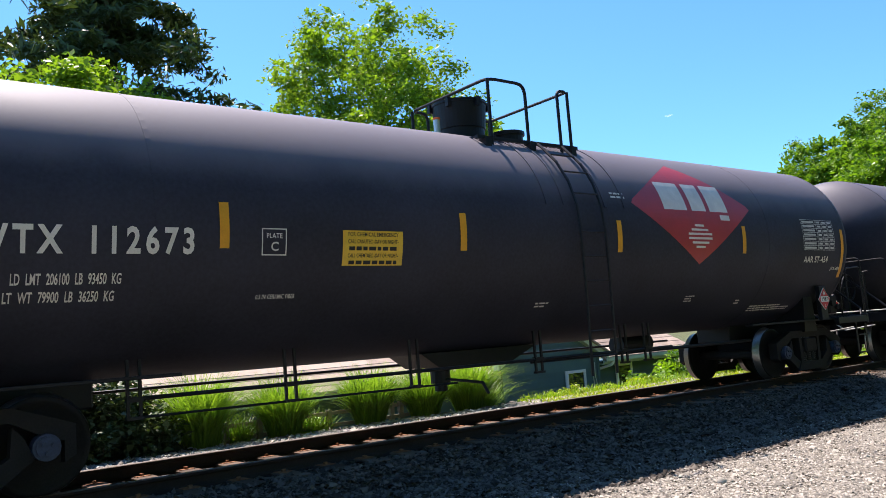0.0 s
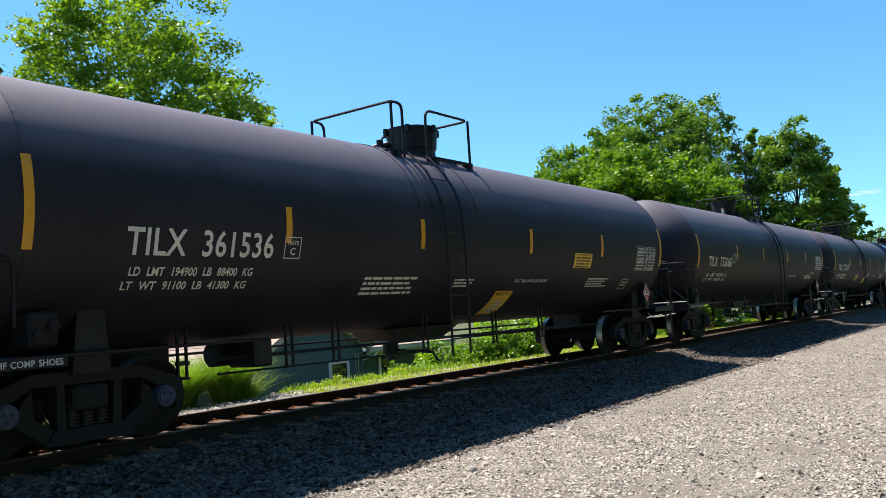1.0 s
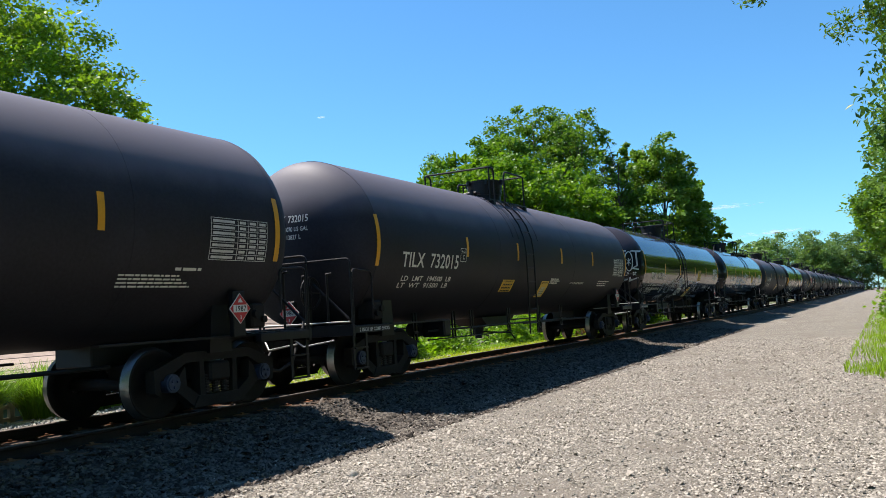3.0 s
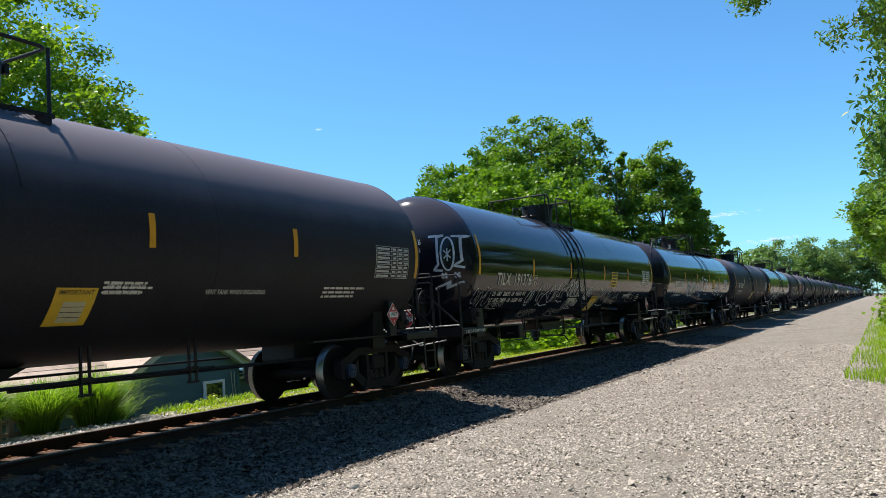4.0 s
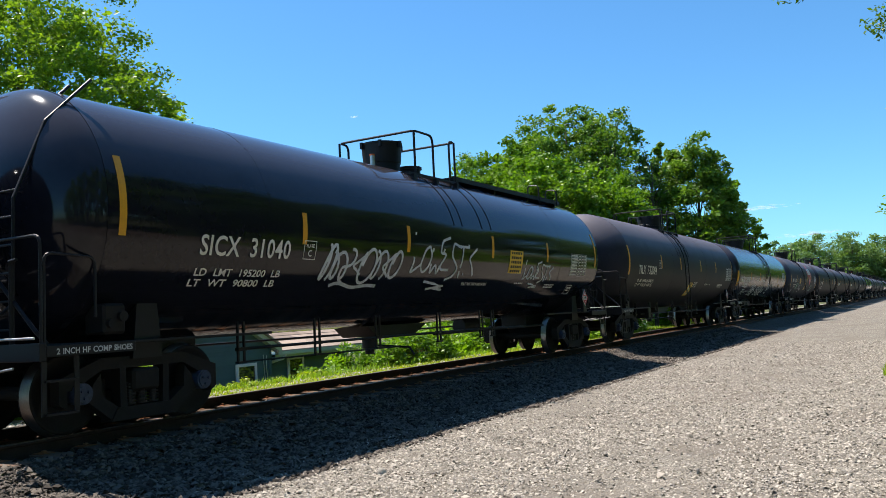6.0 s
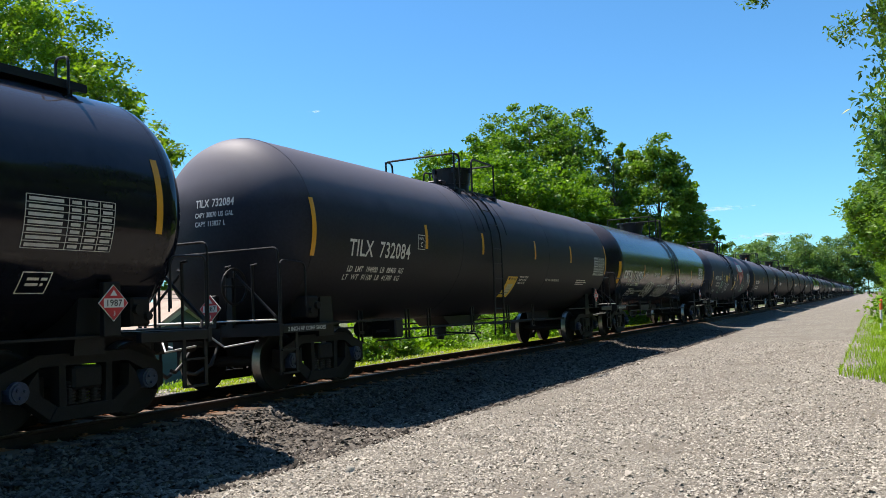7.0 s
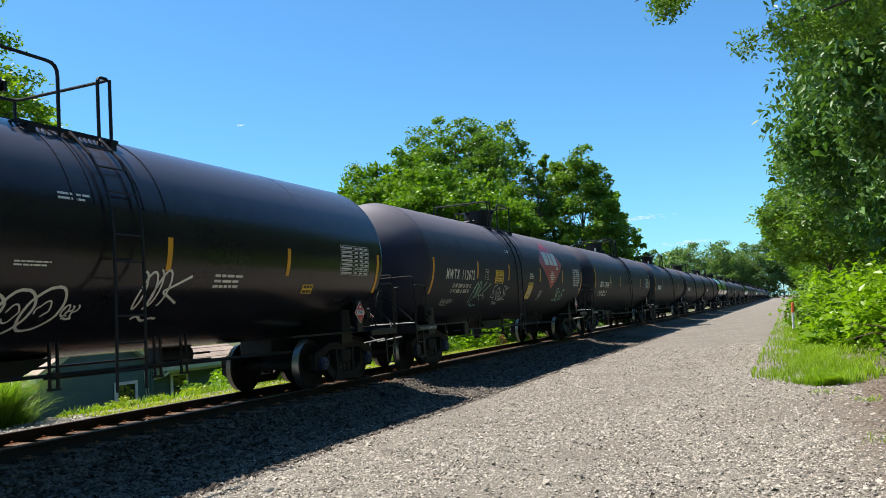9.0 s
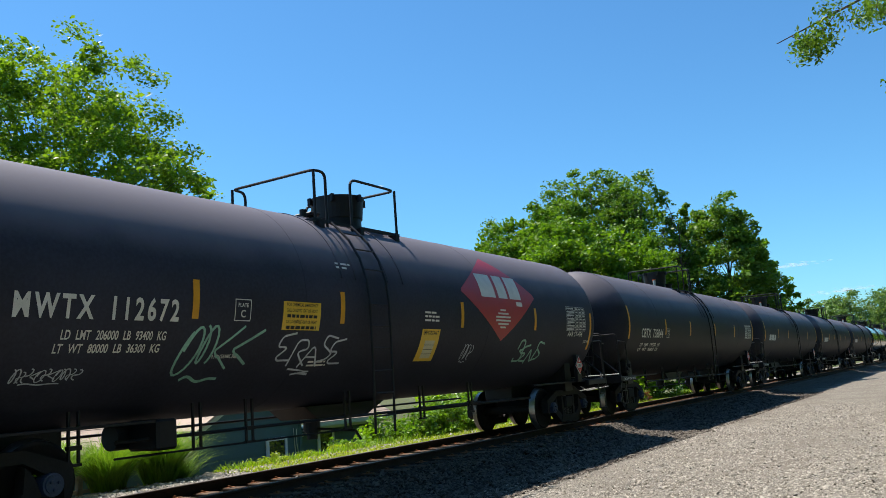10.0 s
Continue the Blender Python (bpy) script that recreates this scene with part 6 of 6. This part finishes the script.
    tagged(obj("brushwood", bm, M_TWIG), "tangle of dead brown twigs under a shrub", "dead twigs")


def noise_mask(x, y):
    return np.sin(x * 3.1 + y * 0.9) + np.sin(y * 1.7 - x * 1.3) > -0.9


build_plants()


# ---- marker post ----
def build_post():
    p = tagged(new("marker_post"), "white marker post with an orange top", "post")
    p.matrix_basis = pose(0.22, 38.4, -0.5, 0, 3.5, 0)
    part("shaft", cyl(cyl(bmesh.new(), (0, 0, 0.42), "z", 0.05, 0.95, 14), (0, 0, -0.1), "z", 0.05, 0.1, 14), M_WTRIM, p)
    bm = cyl(bmesh.new(), (0, 0, 1.08), "z", 0.055, 0.40, 14)
    cyl(bm, (0, 0, 1.30), "z", 0.055, 0.05, 14, 0.02)
    part("cap", bm, M_ORANGE, p, "faded orange cap")


build_post()


# ---- house ----
def siding(parent, x, y0, y1, z0, z1, top=None, step=0.14):
    """Lap boards on a wall that faces the track; top(z) narrows the wall for a gable."""
    z = z0
    while z < z1:
        a, c = (y0, y1) if top is None else top(z)
        if c - a > 0.1:
            bm = prism2([(x, z), (x + 0.028, z), (x + 0.010, z + step + 0.01), (x, z + step + 0.01)], a, c)
            part("siding_board", bm, M_SIDING, parent)
        z += step


def prism2(outline, y0, y1):
    """A polygon in the x-z plane, extruded along y."""
    bm = bmesh.new()
    a = [bm.verts.new((x, y0, z)) for x, z in outline]
    c = [bm.verts.new((x, y1, z)) for x, z in outline]
    k = len(outline)
    bm.faces.new(a[::-1]); bm.faces.new(c)
    for i in range(k):
        bm.faces.new((a[i], a[(i + 1) % k], c[(i + 1) % k], c[i]))
    bmesh.ops.recalc_face_normals(bm, faces=bm.faces[:])
    return bm


def window(parent, x, y0, y1, z0, z1):
    bm = bmesh.new()
    w = 0.09
    for a in ((y0 - w, y0, z0 - w, z1 + w), (y1, y1 + w, z0 - w, z1 + w), (y0, y1, z1, z1 + w), (y0, y1, z0 - w, z0)):
        box(bm, x + 0.03, x + 0.075, *a, 0.006)
    wn_ = part("window", bm, M_WTRIM, parent, "small white-framed window")
    part("pane", box(bmesh.new(), x + 0.032, x + 0.042, y0, y1, z0, z1), M_GLASS, wn_)
    part("sash", box(bmesh.new(), x + 0.042, x + 0.058, y0, y0 + 0.05, z0, z1), M_WTRIM, wn_)
    part("sill", box(bmesh.new(), x + 0.03, x + 0.12, y0 - w - 0.02, y1 + w + 0.02, z0 - w - 0.035, z0 - w, 0.005), M_WTRIM, wn_)


def roof_slope(parent, y0, y1, xe, ze, xr, zr, courses):
    """A slope of shingle courses from the eave (xe, ze) up to the ridge (xr, zr)."""
    rf = part("roof", prism2([(xe, ze - 0.06), (xe, ze), (xr, zr), (xr, zr - 0.06)], y0, y1), M_SHINGLE, parent, "tan asphalt shingle roof")
    for i in range(courses):
        t0, t1 = i / courses, (i + 1.08) / courses
        xa, za, xb, zb = xe + (xr - xe) * t0, ze + (zr - ze) * t0, xe + (xr - xe) * t1, ze + (zr - ze) * t1
        y = y0 - (i % 3) * 0.3
        while y < y1:
            a, c = max(y0, y), min(y1, y + 2.4)
            if c - a > 0.05:
                bm = prism2([(xa, za + 0.004), (xa, za + 0.026), (xb, zb + 0.012), (xb, zb + 0.002)], a, c - 0.006)
                part("shingle_strip", bm, M_SHINGLE, rf)
            y += 2.4


def build_house():
    h = tagged(new("house"), "low teal house with tan shingle roofs below the railway bank", "house")
    X = -18.2
    wall = part("wall", box(bmesh.new(), X - 5, X, 16.2, 20.35, -2.5, 0.45), M_SIDING, h)
    siding(wall, X, 16.2, 20.35, -2.3, 0.40)
    pk = 18.3
    gable = part("gable", prism(bmesh.new(), [(16.2, 0.45), (20.35, 0.45), (pk, 1.55)], X - 0.2, X), M_SIDING, h)
    siding(gable, X, 0, 0, 0.45, 1.5, lambda z: (16.2 + (z - 0.45) * 1.9, 20.35 - (z - 0.45) * 1.86))
    for (ya, za), (yb, zb) in (((15.9, 0.34), (pk, 1.66)), ((20.7, 0.34), (pk, 1.66))):
        part("rake_board", prism(bmesh.new(), [(ya, za - 0.17), (ya, za), (yb, zb), (yb, zb - 0.17)], X - 0.05, X + 0.22), M_TRIM, h, "pale green rake board")
        part("roof", prism(bmesh.new(), [(ya, za + 0.004), (ya, za + 0.07), (yb, zb + 0.07), (yb, zb + 0.004)], X - 5.2, X + 0.3), M_SHINGLE, h, "tan asphalt shingle roof")
    part("corner_board", box(bmesh.new(), X - 0.05, X + 0.04, 20.28, 20.40, -2.4, 0.4), M_SIDING, h)
    window(wall, X, 18.86, 19.60, -0.80, -0.16)
    # wing with its eave towards the track
    wing = part("wall", box(bmesh.new(), X - 5, X - 0.35, 20.4, 25.0, -2.5, 0.0), M_SIDING, h)
    siding(wing, X - 0.35, 20.4, 25.0, -2.3, -0.05)
    window(wing, X - 0.35, 21.62, 22.30, -0.80, -0.12)
    part("fascia", box(bmesh.new(), X + 0.05, X + 0.10, 20.55, 25.4, 0.02, 0.20), M_TRIM, h, "pale green eave board")
    bm = prism2([(X + 0.10, 0.10), (X + 0.22, 0.10), (X + 0.22, 0.21), (X + 0.20, 0.21), (X + 0.20, 0.12), (X + 0.10, 0.12)], 20.55, 25.4)
    part("gutter", bm, M_TRIM, h)
    part("soffit", box(bmesh.new(), X - 0.4, X + 0.05, 20.55, 25.4, 0.0, 0.03), M_TRIM, h)
    part("downspout", rod(bmesh.new(), bend([(X + 0.16, 20.95, 0.12), (X + 0.16, 20.85, -0.02), (X - 0.27, 20.62, -0.15), (X - 0.27, 20.62, -2.3)], 0.06), 0.045), M_WTRIM, h, "white downspout")
    roof_slope(h, 20.5, 25.4, X + 0.2, 0.22, X - 4.0, 2.2, 13)
    # long low roof beside the gable
    left = part("wall", box(bmesh.new(), X - 5, X - 0.9, 3.5, 16.2, -2.5, 0.1), M_SIDING, h)
    siding(left, X - 0.9, 3.5, 16.2, -1.6, 0.0)
    roof_slope(h, 3.2, 16.4, X + 0.0, 0.10, X - 4.2, 2.0, 14)
    part("fascia", box(bmesh.new(), X - 0.1, X - 0.05, 3.2, 16.2, -0.08, 0.08), M_TRIM, h)
    up = part("upper_wall", prism(bmesh.new(), [(10.5, 1.4), (16.0, 1.4), (16.0, 3.0), (13.2, 4.4), (10.5, 3.0)], X - 6.5, X - 3.9), M_DARKSH, h, "charcoal shingled upper wall")
    part("upper_window", box(bmesh.new(), X - 3.91, X - 3.87, 12.6, 13.9, 2.0, 3.2), M_GLASS, up)
    bm = rod(bmesh.new(), [(X + 0.05, 20.0, 0.15), (X + 0.06, 20.02, -0.3), (X + 0.05, 20.1, -0.9)], 0.012)
    rod(bm, [(X + 0.05, 20.15, 0.12), (X + 0.06, 20.12, -0.3), (X + 0.05, 20.25, -0.9)], 0.012)
    part("hanging_cable", bm, M_SILVER, h)


build_house()


def build_fence():
    f = tagged(new("fence"), "low weathered wooden fence behind the tall grass", "fence")
    for y in (6.6, 7.3, 8.9, 10.5, 10.75):
        z = gz(-15.6, y)
        part("post", box(bmesh.new(), -15.65, -15.53, y - 0.05, y + 0.05, z - 0.3, z + 0.62, 0.008), M_FENCE, f)
    for k in (0.25, 0.5):
        part("rail", box(bmesh.new(), -15.63, -15.59, 6.5, 11.0, gz(-15.6, 8) + k, gz(-15.6, 8) + k + 0.08, 0.005), M_FENCE, f)


build_fence()

# ---- wisps of cloud ----
def build_cloud():
    for az, el, w, hh, sd in ((35.5, 13.8, 14, 2.5, 1), (8.7, 5.8, 70, 8, 2), (5.6, 3.9, 60, 8, 3)):
        d = 2400
        x, y = polar(az, d)
        z = 1.15 + d * math.tan(radians(el))
        rng = np.random.default_rng(sd)
        n = 60
        bm = bmesh.new()
        for k in range(n):
            p = Vector((x, y, z)) + Vector((rng.normal(0, w * 0.5), rng.normal(0, 6), rng.normal(0, hh * 0.35)))
            bmesh.ops.create_icosphere(bm, subdivisions=1, radius=hh * rng.uniform(0.15, 0.5), matrix=Matrix.Translation(p) @ Matrix.Diagonal((3.0, 1, 0.5, 1)))
        ob = obj("cloud", bm, M_CLOUD, smooth=True)
        tagged(ob, "thin white wisp of cloud low in the sky", "cloud", kind="structure")


M_CLOUD = bpy.data.materials.new("thin cloud")
M_CLOUD.use_nodes = True
_n, _l = M_CLOUD.node_tree.nodes, M_CLOUD.node_tree.links
_t, _d, _x = _n.new("ShaderNodeBsdfTransparent"), _n.new("ShaderNodeBsdfTranslucent"), _n.new("ShaderNodeMixShader")
_d.inputs[0].default_value = (1, 1, 1, 1)
_x.inputs[0].default_value = 0.10
_l.new(_t.outputs[0], _x.inputs[1]); _l.new(_d.outputs[0], _x.inputs[2]); _l.new(_x.outputs[0], _n["Material Output"].inputs[0])
build_cloud()


# ---- what moves ----
def motions():
    for i, (car, y) in enumerate(CARS):
        rows = [(t, pose(-D, y - SPEED * t, 0)) for t in (0.0, 2.5, 5.0, 7.5, 10.0)]
        if i == 6:  # set 0.4 m ahead from 8 s on, to fit the camera's view
            rows = rows[:4] + [(t, pose(-D, y - SPEED * t - 0.4, 0)) for t in (8.0, 8.5, 10.0)]
        walk(car, rows)
    turn = math.degrees(SPEED / 0.457) / FPS
    for w, start in WHEELS:
        x, y, z = w.location
        walk(w, [(k / FPS, pose(x, y, z, start + turn * k)) for k in range(0, 301)])


motions()
